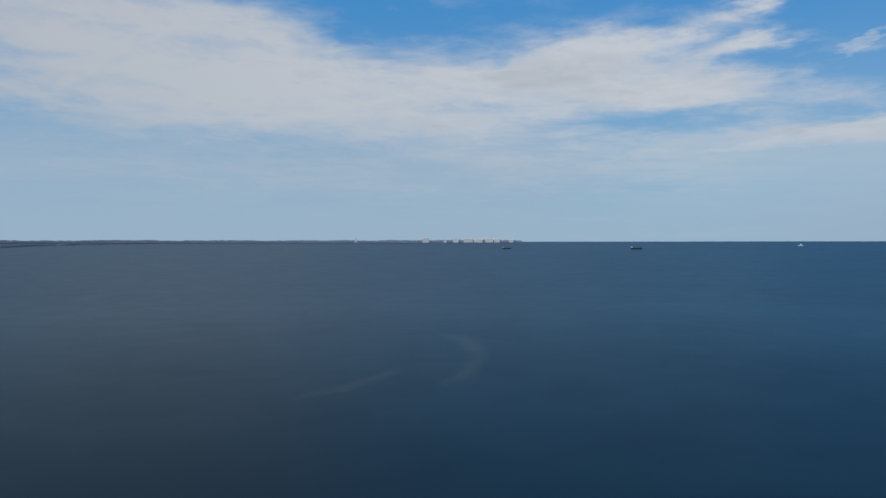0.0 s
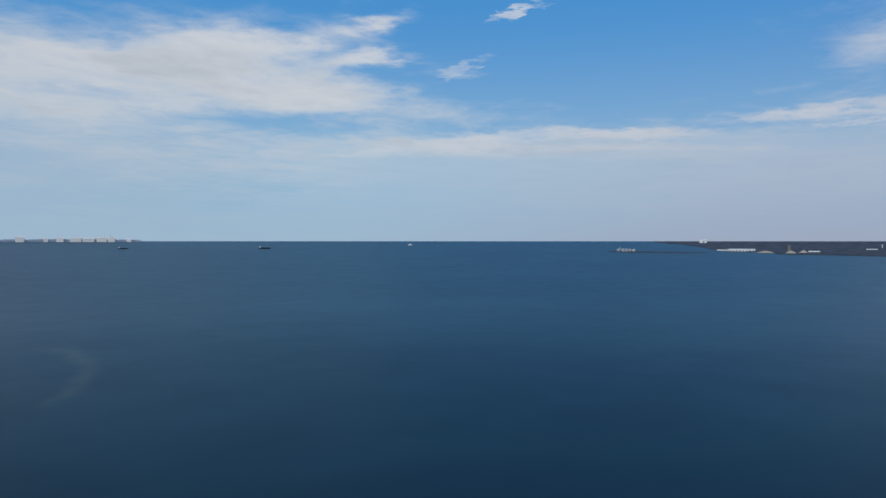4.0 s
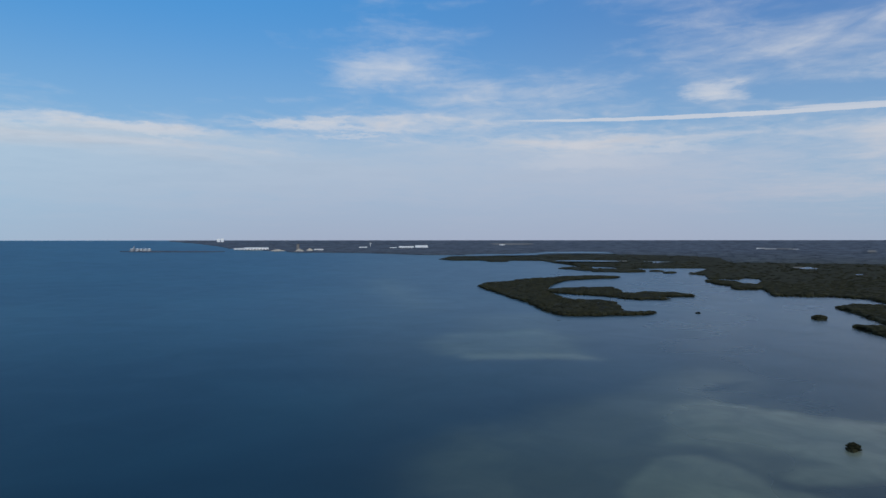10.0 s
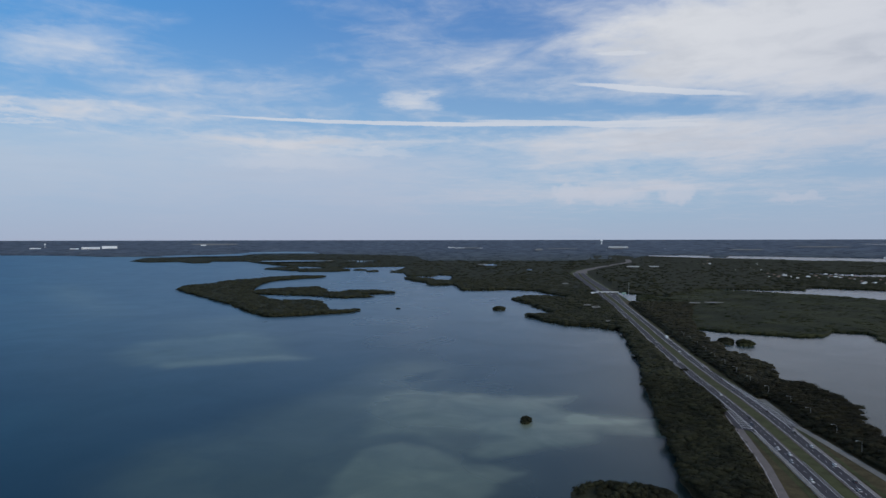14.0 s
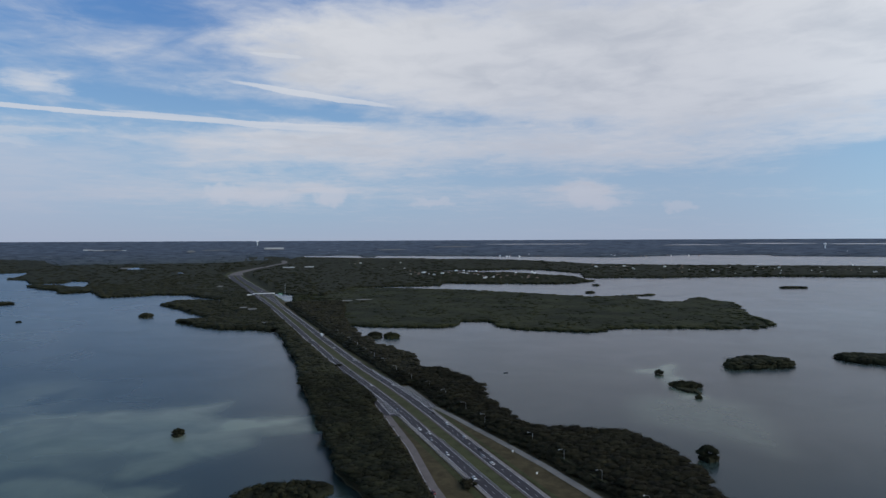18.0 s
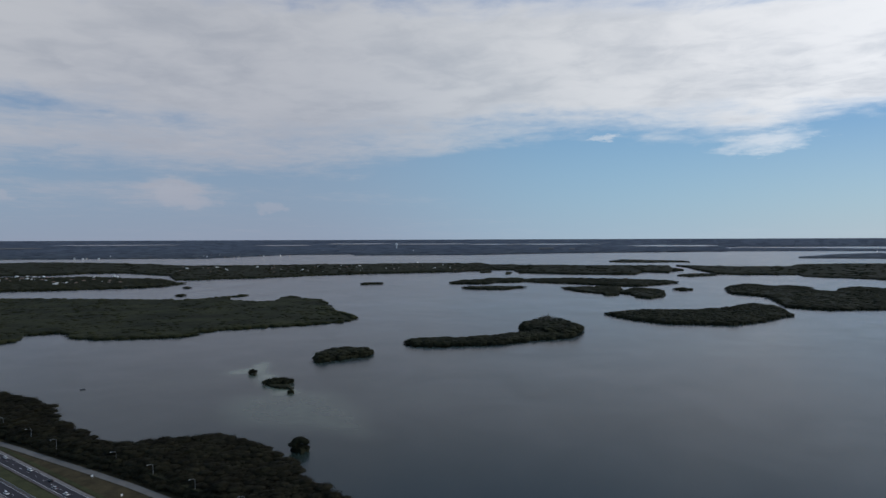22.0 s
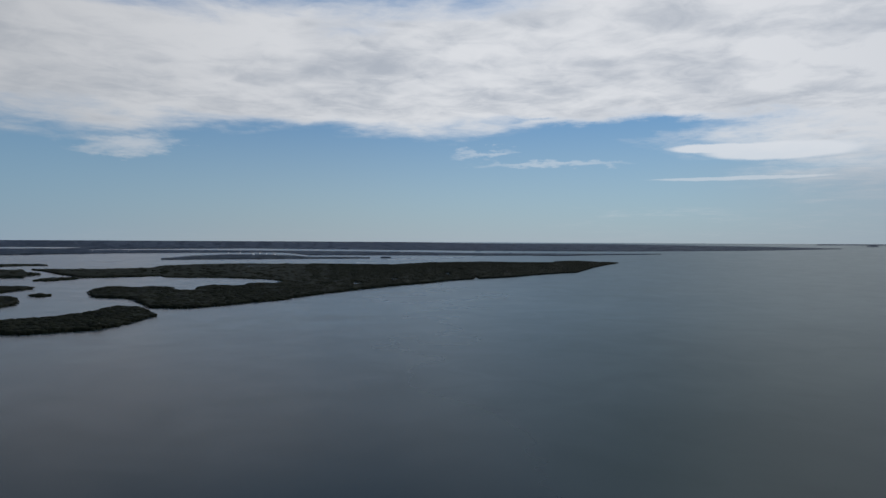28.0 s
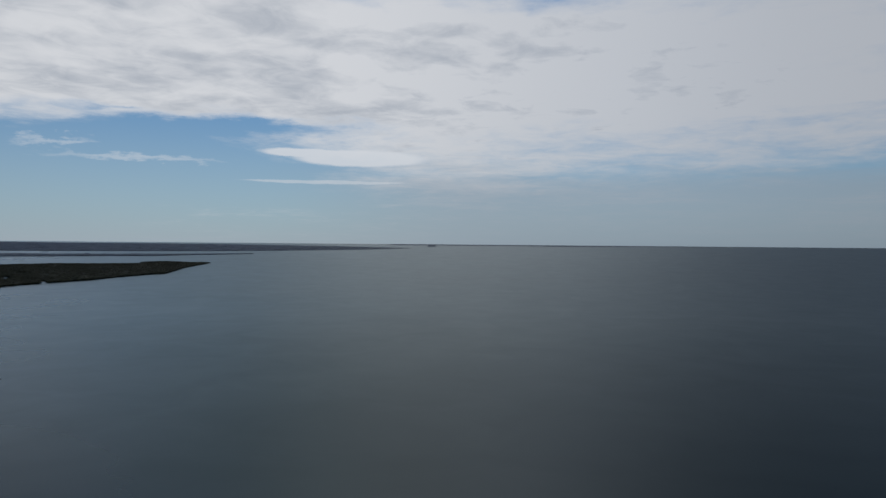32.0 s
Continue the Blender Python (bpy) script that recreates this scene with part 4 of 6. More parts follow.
land("island", 5, [(130.48, 1875, 1879), (130.85, 1855, 1901), (131.22, 1875, 1879)], "tiny oval mangrove islet at a creek mouth")
land("island", 8, [(140.95, 829, 831), (141.3, 808, 837), (142.16, 818, 871), (143.44, 827, 880), (144.7, 836, 862), (145.33, 846, 860), (145.5, 859, 861)], "small bushy mangrove island with a pale shell bank")
land("island", 6, [(136.88, 715, 716), (137.33, 690, 702), (138.0, 678, 694), (139.11, 668, 677), (139.33, 674, 675)], "small ragged mangrove clump on a sand shoal")
land("island", 5, [(135.81, 762, 764), (136.12, 747, 752), (136.48, 747, 749)], "tiny mangrove clump on a sand shoal")
land("island", 3, [(138.8, 651, 653), (139.06, 651, 655), (139.33, 653, 654)], "tiny low mangrove clump by a shoal")
land("island", 9, [(138.99, 476, 477), (139.36, 470, 476), (139.85, 466, 473), (140.35, 470, 475), (140.52, 475, 476)], "dense rounded mangrove bush standing in the water")
land("island", 7, [(70.77, 2074, 2123), (71.23, 2003, 2209), (72.15, 1855, 2256), (73.07, 1729, 2323), (74.44, 1590, 2448), (75.35, 1551, 2508), (76.03, 2019, 2531), (76.71, 2257, 2574), (77.61, 2435, 2642), (79.83, 2577, 2725), (81.59, 2633, 2700), (81.85, 2695, 2700)], "crescent-shaped dark mangrove island, its upper arm")
land("island", 7, [(74.67, 1577, 2030), (75.58, 1437, 2009), (76.03, 1393, 1875), (76.93, 1332, 1742), (77.61, 1315, 1642), (78.95, 1311, 1617), (80.28, 1317, 1625), (81.38, 1333, 1572), (81.81, 1335, 1478), (82.03, 1336, 1372), (83.75, 1357, 1383), (84.52, 1394, 1397)], "crescent-shaped dark mangrove island, its lower arm")
land("island", 6, [(75.8, 1929, 1933), (76.71, 1872, 2005), (78.5, 1823, 2040), (81.16, 1768, 2085), (81.68, 1754, 2015), (82.03, 1723, 1865), (83.32, 1700, 1835), (85.53, 1719, 1723)], "long mangrove island inside the crescent")
land("island", 6, [(82.98, 1855, 1859), (83.75, 1806, 1921), (85.86, 1808, 1921), (87.48, 1834, 1838)], "narrow mangrove island beside the crescent")
land("island", 3, [(87.56, 1411, 1413), (87.73, 1409, 1415), (87.93, 1414, 1417)], "single low mangrove bush in open water")
land("island", 8, [(95.52, 1409, 1412), (95.74, 1392, 1403), (95.99, 1385, 1416), (96.24, 1389, 1408), (96.46, 1401, 1404)], "round domed mangrove islet in open water")
land("island", 8, [(112.83, 1025, 1027), (113.09, 1006, 1016), (113.62, 1001, 1012), (114.02, 1013, 1015)], "round dark mangrove islet near the causeway")
land("island", 8, [(114.1, 1013, 1015), (114.41, 995, 1006), (114.95, 995, 1006), (115.35, 1008, 1010)], "round dark mangrove islet near the marsh")
land("island", 5, [(97.7, 538, 539), (97.92, 534, 539), (98.32, 534, 539), (98.63, 540, 541)], "single round mangrove bush standing in the shallows")
land("mangrove_shore", 7, [(67.3, 5080, 5120), (68.46, 4790, 5850), (70.77, 4800, 5950), (71.69, 4490, 6060), (72.97, 4500, 6190), (73.16, 4810, 6300), (75.66, 4760, 6580), (77.15, 4210, 6730), (78.41, 3852, 6620), (79.83, 3788, 6780), (81.37, 3653, 6960), (82.02, 3519, 7120), (84.17, 3589, 7190), (86.89, 3678, 6480), (88.93, 3687, 5900), (90.32, 3417, 5950)], "flat mangrove shore in front of a long lagoon")
land("island", 6, [(77.06, 3460, 3467), (78.05, 3370, 3605), (79.17, 3228, 3696), (79.61, 3232, 3784), (79.83, 3149, 3407), (81.37, 3139, 3427), (82.46, 3126, 3477), (83.87, 3174, 3268)], "narrow mangrove key lying along the shore")
land("island", 5, [(84.09, 3234, 3265), (84.6, 3202, 3335), (85.23, 3224, 3253)], "small flat mangrove islet along the shore")
land("island", 5, [(85.14, 3102, 3108), (85.65, 3078, 3172), (86.19, 3119, 3126)], "small flat mangrove islet beside its twin")
land("mangrove_shore", 7, [(86.98, 3044, 3052), (88.22, 2935, 3355), (88.45, 2705, 4010), (90.3, 2658, 4420), (90.76, 2699, 4670), (91.08, 2785, 4670), (92.01, 2740, 4670), (92.29, 2467, 4670), (94.46, 2304, 4660), (101.3, 2009, 4700), (105.28, 1689, 4620)], "wooded mangrove shore with a narrow creek")
land("mangrove_shore", 7, [(88.36, 2510, 2570), (89.37, 2338, 2528), (90.16, 2275, 2488), (90.3, 2135, 2450), (90.85, 2134, 2379), (91.91, 2160, 2344), (92.38, 2200, 2523), (92.61, 2057, 2523), (93.16, 1931, 2523), (94.92, 1932, 2524), (96.76, 1969, 2608), (99.04, 1922, 2746), (100.4, 1799, 3001), (101.43, 1750, 3008), (103.08, 1675, 3022)], "wooded mangrove shore along a sheltered bay")
land("mangrove_shore", 7, [(97.12, 1636, 1640), (98.13, 1552, 1710), (99.04, 1463, 1722), (99.95, 1385, 1707), (101.43, 1298, 1646), (103.08, 1215, 2223), (104.63, 1181, 1680)], "mangrove point reaching out from the causeway")
land("mangrove_shore", 7, [(98.13, 1288, 1291), (99.04, 1235, 1303), (99.95, 1204, 1305), (101.3, 1160, 1331), (103.97, 1140, 1458), (105.29, 1110, 1405)], "low mangrove point beside the causeway")
land("mangrove_shore", 8, [(101.32, 2342, 6050), (103.24, 2168, 6120), (105.22, 1913, 6200), (109.33, 1767, 5760), (111.69, 2088, 5470), (116.76, 2122, 5280), (118.79, 2144, 5060), (119.03, 3261, 5050), (122.23, 3225, 4980), (124.53, 3328, 4790), (127.3, 3248, 4490), (130.07, 2962, 4130), (130.44, 2606, 4030), (131.91, 2607, 3927), (134.19, 2630, 3925), (136.45, 2657, 3838), (140.87, 2789, 3955), (145.12, 2877, 3912), (149.17, 2935, 3979), (152.63, 2998, 3966), (152.85, 3124, 3887), (154.82, 3220, 3777), (158.89, 3175, 3676)], "wooded house-lined shore across the sound")
land("mangrove_shore", 7, [(118.11, 2150, 3169), (119.02, 2268, 3041), (122.22, 2246, 2954), (124.53, 2235, 2936), (127.3, 2241, 2728), (129.61, 2267, 2635), (130.44, 2359, 2404), (131.22, 2391, 2396)], "wooded point with houses along a canal")
land("mangrove_shore", 5, [(107.03, 1247, 1783), (109.32, 1188, 1996), (111.66, 1150, 2049), (114.51, 1131, 2018), (118.09, 1119, 1964), (119.91, 1135, 1941), (120.28, 1157, 1939), (120.42, 1200, 1938), (122.67, 1202, 1883), (123.17, 1181, 1871), (123.31, 1134, 1870), (125.2, 1096, 1824), (129.37, 1080, 1751), (130.29, 1077, 1733), (131.9, 1096, 1734), (132.17, 1125, 1744), (134.18, 1143, 1775), (134.5, 1143, 1687), (136.44, 1152, 1620), (138.1, 1157, 1619), (138.32, 1158, 1718), (139.56, 1166, 1759), (139.82, 1167, 1691), (141.52, 1178, 1637), (142.16, 1185, 1486), (142.59, 1191, 1371), (143.65, 1209, 1306), (144.33, 1246, 1249)], "broad low green mangrove marsh beside the causeway")
land("island", 4, [(133.96, 1766, 1797), (134.64, 1786, 1828), (135.86, 1827, 1832)], "narrow tail of the mangrove marsh")
land("island", 5, [(101.76, 369, 391), (102.66, 366, 399), (103.99, 368, 405), (106.18, 372, 409), (108.33, 379, 410), (110.01, 393, 404)], "dense mangrove clump by the causeway shore")
land("dyke", 5, [(42.95, 9250, 9620), (44.8, 8810, 9770), (47.6, 8620, 9410), (50.42, 8670, 9050)], "long dark dyke with an industrial plant at its end")
land("island", 6, [(-32.31, 19120, 25380), (-31.81, 19900, 28910), (-30.8, 24350, 36490), (-28.89, 28860, 36700)], "distant dark wooded key")
land("island", 6, [(-28.24, 35230, 44980), (-27.81, 34380, 49330), (-27.3, 36010, 43230)], "tiny distant wooded key")
land("dyke", 3, [(-28.89, 28040, 30460), (-27.08, 34610, 39480), (-25.79, 43060, 55860), (-22.12, 64680, 100000), (-19.29, 110000, 260000)], "distant causeway line across the bay")
land("island", 6, [(-32.64, 75470, 140000), (-28.88, 58830, 110000), (-28.74, 62360, 79790)], "distant flat wooded shore")
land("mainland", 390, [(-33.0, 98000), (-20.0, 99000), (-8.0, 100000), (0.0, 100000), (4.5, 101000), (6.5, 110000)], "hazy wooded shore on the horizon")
land("island", 8, [(231.4, 37240, 61490), (231.77, 36200, 100000), (232.09, 38270, 64530)], "tiny dark key far out in the bay")
land("mainland", 8, [(228.31, 71770), (232.65, 85280), (237.99, 77110), (242.53, 67240), (251.2, 120000), (257.45, 270000)], "thin dark barrier key on the horizon")

def ribbon(name, s0, s1, off0, off1, z, mat, parent, step=8.0, label="", thick=0.0):
    """A strip along the causeway between two offsets (numbers or functions of s)."""
    s = np.arange(s0, s1 + step * 0.5, step)
    o0 = off0(s) if callable(off0) else np.full(len(s), float(off0))
    o1 = off1(s) if callable(off1) else np.full(len(s), float(off1))
    rows = []
    sides = [(o0, z), (o1, z)]
    if thick:
        sides = [(o0, z - thick), (o0, z), (o1, z), (o1, z - thick)]
    for o, zz in sides:
        x, y = on_axis(s, o)
        rows.append(np.stack([x, y, np.full(len(s), zz)], 1))
    n = len(s)
    i = np.arange(n - 1)
    faces = []
    for k in range(len(rows) - 1):
        faces += np.stack([k * n + i + 1, k * n + i, (k + 1) * n + i, (k + 1) * n + i + 1], 1).tolist()
    me = mesh_of(name, warp(np.concatenate(rows)), faces, mat)
    if me.polygons[len(me.polygons) // 2].normal.z < 0:
        me.flip_normals()
    return part_me(name, me, parent, label)


def shore_w(s):
    """West shore, metres from the axis."""
    return np.interp(s, [0, 200, 264, 288, 329, 388, 454, 541, 628, 735, 940, 1050, 1150, 1400], [72, 76, 84, 90, 81, 82, 79, 75, 67, 61, 56, 66, 85, 120]) + 2.2 * grain(s, s * 0, 14.0, 3) + 1.5 * grain(s, s * 0, 5.0, 4)


def shore_e(s):
    return -(np.interp(s, [0, 80, 144, 180, 205, 251, 290, 308, 318, 343, 423, 469, 552, 579, 652, 761, 919, 1050, 1400], [80, 84, 88, 95, 112, 118, 113, 92, 68, 54, 63, 78, 69, 53, 67, 48, 47, 60, 130]) + 1.8 * grain(s, s * 0, 14.0, 6) + 1.3 * grain(s, s * 0, 5.0, 7))


causeway = thing("causeway", "low earth causeway of grass verges carrying a divided highway", "causeway", kind="structure")
ribbon("verge", -40, 1500, shore_w, shore_e, 0.9, GRASS, causeway, 6.0, "dry olive grass verge", 1.6)
ribbon("verge", 1500, 3300, lane(36), lane(-34), 1.0, LAWN, causeway, 20.0, "olive grass verge")
ribbon("median", -40, 1850, lane(4.2), lane(-4.2), 1.25, LAWN, causeway, 8.0, "mown grass median")

ribbon("verge", -40, 1200, lane(21.5), lane(17.5), 1.1, LAWN, causeway, 8.0, "greener mown strip beside the carriageway")
ribbon("verge", -40, 1200, lane(-17.5), lane(-20.5), 1.1, LAWN, causeway, 8.0, "greener mown strip beside the carriageway")

highway = thing("road", "divided highway of dark asphalt with white lane lines", "road", kind="structure")
NB, SB = -10.0, 10.0      # centres of the two carriageways


def wide_n(s):
    return sway(s) + NB - 4.2 - np.interp(s, [415, 422, 520, 680, 1400, 1700, 2600], [0, 8.0, 4.2, 0, 0, 12, 8])


def wide_s(s):
    return sway(s) + SB + 4.2 + np.interp(s, [402, 408, 449, 555, 650, 1300, 1700, 2600], [0, 11.0, 9.0, 4.0, 0, 0, 12, 8])


for c, inner, outer, nm in ((NB, lane(NB + 4.2), wide_n, "northbound"), (SB, lane(SB - 4.2), wide_s, "southbound")):
    ribbon("carriageway", -40, 2850, inner, outer, 1.5, ASPHALT, highway, 8.0, "dark asphalt carriageway")
    sgn = -1 if c < 0 else 1
    for s0, s1 in ((-40, 400 if sgn > 0 else 414), (652, 2850)):
        ribbon("shoulder", s0, s1, lambda s, f=outer: f(s), lambda s, f=outer, g=sgn: f(s) + g * 1.9, 1.47, CONCRETE, highway, 8.0, "pale paved shoulder")
    ribbon("shoulder", -40, 2850, inner, lane(c - sgn * 5.5), 1.46, OLD_ASPHALT, highway, 8.0, "grey inner shoulder")
    ribbon("edge_line", -40, 1900, lane(c - sgn * 3.8), lane(c - sgn * 3.5), 1.53, LINE, highway, 8.0, "white edge line")
    ribbon("edge_line", -40, 1900, lane(c + sgn * 3.8), lane(c + sgn * 3.5), 1.53, LINE, highway, 8.0, "white edge line")
    for s in np.arange(-30, 1300, 11.4):
        if s < 900:
            ribbon("lane_dash", s, s + 3.05, lane(c - 0.12), lane(c + 0.12), 1.53, LINE, highway, 3.05)
ribbon("carriageway", 2800, 6200, lambda s: np.interp(s, [2800, 3000, 3600], [32, 22, 17]), lambda s: np.interp(s, [2800, 3000, 3600], [-26, -22, -17]), 1.5, OLD_ASPHALT, highway, 25.0, "pale asphalt of the distant bend")

# service roads that leave the highway
SERV_W = ([150, 245, 280, 322, 375, 449], [47, 40.5, 36.2, 31.4, 28.5, 24])
SERV_E = ([0, 195, 255, 295, 340, 394, 422], [-47, -38, -35.6, -32, -27.3, -21.6, -17.6])


def curve_of(tab, shift):
    return lambda s: np.interp(s, tab[0], tab[1]) + shift


ribbon("service_road", -40, 455, curve_of(SERV_W, -3.0), curve_of(SERV_W, 3.0), 1.2, OLD_ASPHALT, highway, 6.0, "faded brownish service road")
ribbon("service_road", -40, 515, curve_of(SERV_E, -2.8), curve_of(SERV_E, 2.8), 1.2, BARE, highway, 6.0, "pale tan service road")
ribbon("edge_line", -40, 455, curve_of(SERV_W, 2.2), curve_of(SERV_W, 2.4), 1.23, LINE, highway, 6.0)

# painted hatching where the service roads meet the carriageways
def hatch_s(q):
    return np.interp(q, [408, 524], [23.4, 20.3])


ribbon("hatch_border", 408, 524, hatch_s, lambda q: hatch_s(q) + 0.3, 1.535, LINE, highway, 4.0)
ribbon("hatch_border", 408, 524, lane(14.2), lane(14.45), 1.535, LINE, highway, 4.0)
def hatch_bar(s, off0, off1, lean):
    """One slanted painted bar."""
    q = []
    for ss, o in ((s, off0), (s + 0.95, off0), (s + 0.95 + lean, off1), (s + lean, off1)):
        x, y = on_axis(ss, o)
        q.append((float(x), float(y), 1.54))
    me = mesh_of("hatch_bar", warp(np.array(q)), [(0, 1, 2, 3)], LINE)
    if me.polygons[0].normal.z < 0:
        me.flip_normals()
    part_me("hatch_bar", me, highway)


for k in range(17):
    s = 409 + k * 6.2
    hatch_bar(s, 14.3 + float(sway(s)), float(hatch_s(s)), 2.4)
for k in range(32):
    s = 424 + k * 5.7
    hatch_bar(s, -14.3 + float(sway(s)), float(sway(s) + np.interp(s, [422, 610], [-20.2, -15.4])), -2.0)
ribbon("hatch_border", 424, 606, lane(-14.2), lane(-14.5), 1.535, LINE, highway, 4.0)
ribbon("hatch_border", 424, 606, lambda q: sway(q) + np.interp(q, [422, 610], [-20.2, -15.4]), lambda q: sway(q) + np.interp(q, [422, 610], [-20.5, -15.7]), 1.535, LINE, highway, 4.0)
for s in (552, 560):
    ribbon("stop_line", s, s + 1.2, lane(14.6), lane(18.0), 1.535, LINE, highway, 0.6)
# rows of planting along the causeway
owner = thing("roadside_mangroves", "continuous dark mangrove thicket along both shores of the causeway", "mangroves", kind="stuff")
for side, shore, inner in ((1, shore_w, lambda s: np.where(s < 455, np.interp(s, SERV_W[0], SERV_W[1]) + 9.5, 22.5 + sway(s))), (-1, shore_e, lambda s: np.where(s < 515, -np.interp(s, SERV_E[0], SERV_E[1]) + 9, 24.0 - sway(s) * 0.8))):
    near_spots, far_spots = [], []
    s = -30.0
    while s < 1430:
        gap = 3.4 if s < 700 else 5.0
        lo, hi = float(inner(np.array(s))), abs(float(shore(np.array([s]))[0]))
        o = lo
        while o < hi:
            oo, ss = o + rng.uniform(-0.5, 0.5) * gap, s + rng.uniform(-0.5, 0.5) * gap
            x, y = on_axis(ss, side * oo)
            edge = min(1.0, (oo - lo + 1.5) / 9.0)
            hh = (3.6 + 3.6 * edge) * (1 + 0.22 * float(grain(np.array(ss), np.array(oo), 17.0, 8)) + rng.uniform(-0.15, 0.15))
            wide = gap * rng.uniform(1.7, 2.9)
            tall = min(wide * 0.4, hh)
            (near_spots if s < 560 else far_spots).append((float(x), float(y), 0.6 + hh - tall * 0.42, wide, tall))
            o += gap
        s += gap
    crowns("mangrove_crowns", near_spots, NEAR_CROWNS, SCRUB if side < 0 else MANGROVE, owner)
    crowns("mangrove_crowns", far_spots, TINY_CROWNS, SCRUB if side < 0 else MANGROVE, owner)
    ribbon("mangrove_canopy", -40, 1430, (lambda s, f=inner, g=side: g * (f(s) + 1.0)), (lambda s, f=shore, g=side: f(s) - g * 2.0), 5.5, MANGROVE, owner, 4.0, "", 3.0)


# ---- things on and beside the causeway ----
def paint(name, colour):
    m, n, b = material(name)
    geo = n.node("ShaderNodeNewGeometry").outputs["Position"]
    dust = n.noise(geo, 2.5, 4.0)
    n.put(b.inputs["Base Color"], n.mix(n.math("MULTIPLY", dust, 0.1), colour, (0.2, 0.19, 0.17, 1)))
    b.inputs["Roughness"].default_value, b.inputs["Coat Weight"].default_value = 0.35, 0.5
    return m


def make_car(label, mat, size=1.0):
    """A car along x, its nose to +x."""
    car = thing("car", label, "car", "traffic on the highway")
    bm = box(-2.25, 2.25, -0.9, 0.9, 0.32, 0.88, 0.1)
    for v in bm.verts:
        if v.co.x > 1.9:
            v.co.y *= 0.88
            v.co.z = v.co.z * 0.93
        if v.co.x < -1.9:
            v.co.y *= 0.92
    part("body", bm, mat, car)
    bm = box(-1.75, 0.95, -0.8, 0.8, 0.86, 1.42, 0.06)
    for v in bm.verts:
        if v.co.z > 1.2:
            v.co.y *= 0.8
            v.co.x = v.co.x * 0.72 - 0.12
    part("window_glass", bm, DARK, car, "dark tinted glass")
    part("roof", box(-1.35, 0.45, -0.6, 0.6, 1.4, 1.47, 0.03), mat, car)
    for x in (-1.4, 1.4):
        for y in (-0.82, 0.82):
            wheel = part("wheel", rod((x, y - 0.11, 0.33), (x, y + 0.11, 0.33), 0.33, 0.33, 12), RUBBER, car, "black rubber wheel")
            side = 0.115 if y > 0 else -0.115
            part("rim", rod((x, y + side * 0.8, 0.33), (x, y + side, 0.33), 0.2, 0.2, 10), STEEL, wheel, "grey wheel rim")
    for y in (-0.62, 0.62):
        part("headlight", box(2.1, 2.24, y - 0.18, y + 0.18, 0.6, 0.74, 0.02), LAMP_CLEAR, car, "clear headlight")
        part("tail_light", box(-2.27, -2.15, y - 0.17, y + 0.17, 0.62, 0.8, 0.02), LAMP_RED, car, "red tail light")
    return car


def make_lorry():
    lorry = thing("lorry", "white box lorry with a red cab on the highway", "truck", "traffic on the highway")
    part("cargo_box", box(-8.0, 3.6, -1.28, 1.28, 1.1, 4.0, 0.06), WHITE, lorry, "white cargo box")
    bm = box(4.0, 6.6, -1.2, 1.2, 0.6, 3.3, 0.12)
    for v in bm.verts:
        if v.co.z > 2.0 and v.co.x > 6:
            v.co.x -= 0.5
    part("cab", bm, paint("cab_red", (0.3, 0.02, 0.015, 1)), lorry, "red cab")
    part("windscreen", box(6.28, 6.5, -1.05, 1.05, 1.9, 2.75), DARK, lorry, "dark windscreen")
    part("chassis", box(-7.8, 6.2, -0.5, 0.5, 0.6, 1.1), STEEL, lorry)
    for x in (-7.0, -5.8, 3.0, 5.4):
        for y in (-1.05, 1.05):
            part("wheel", rod((x, y - 0.17, 0.5), (x, y + 0.17, 0.5), 0.5, 0.5, 12), RUBBER, lorry, "black rubber wheel")
    return lorry


car_white = make_car("white saloon car driving on the dark asphalt highway", paint("car_white", (0.86, 0.86, 0.85, 1)))
car_silver = make_car("silver-grey car driving on the dark asphalt highway", paint("car_silver", (0.4, 0.41, 0.43, 1)))
car_blue = make_car("dark blue car driving on the dark asphalt highway", paint("car_blue", (0.03, 0.05, 0.1, 1)))
car_black = make_car("black car driving on the dark asphalt highway", paint("car_black", (0.012, 0.012, 0.014, 1)))
car_red = make_car("dark red car beside the highway", paint("car_red", (0.22, 0.02, 0.02, 1)))
lorry = make_lorry()
used = set()


def park(proto, s, off):
    """Stand a vehicle at s, off, heading along its lane."""
    x, y = on_axis(s, off + (float(sway(s)) if abs(off) < 16 else 0.0))
    z = 1.5 if abs(off) < 16 else 1.2
    m = at_plan(float(x), float(y), z, heading(s) + (0 if off < 0 else 180))
    if proto in used:
        copy_thing(proto, m)
    else:
        proto.matrix_basis = m
        used.add(proto)


def plate(s, off):
    x, y = on_axis(s, off)
    owner = thing("marker_sign", "small white roadside sign on a steel post", "sign", "roadside signs")
    owner.matrix_basis = at_plan(float(x), float(y), 0.9, heading(s))
    part("post", rod((0, 0, 0), (0, 0, 2.0), 0.05, 0.05, 6), STEEL, owner)
    part("board", box(-0.05, 0.05, -0.6, 0.6, 1.2, 2.4, 0.02), WHITE, owner, "white board")


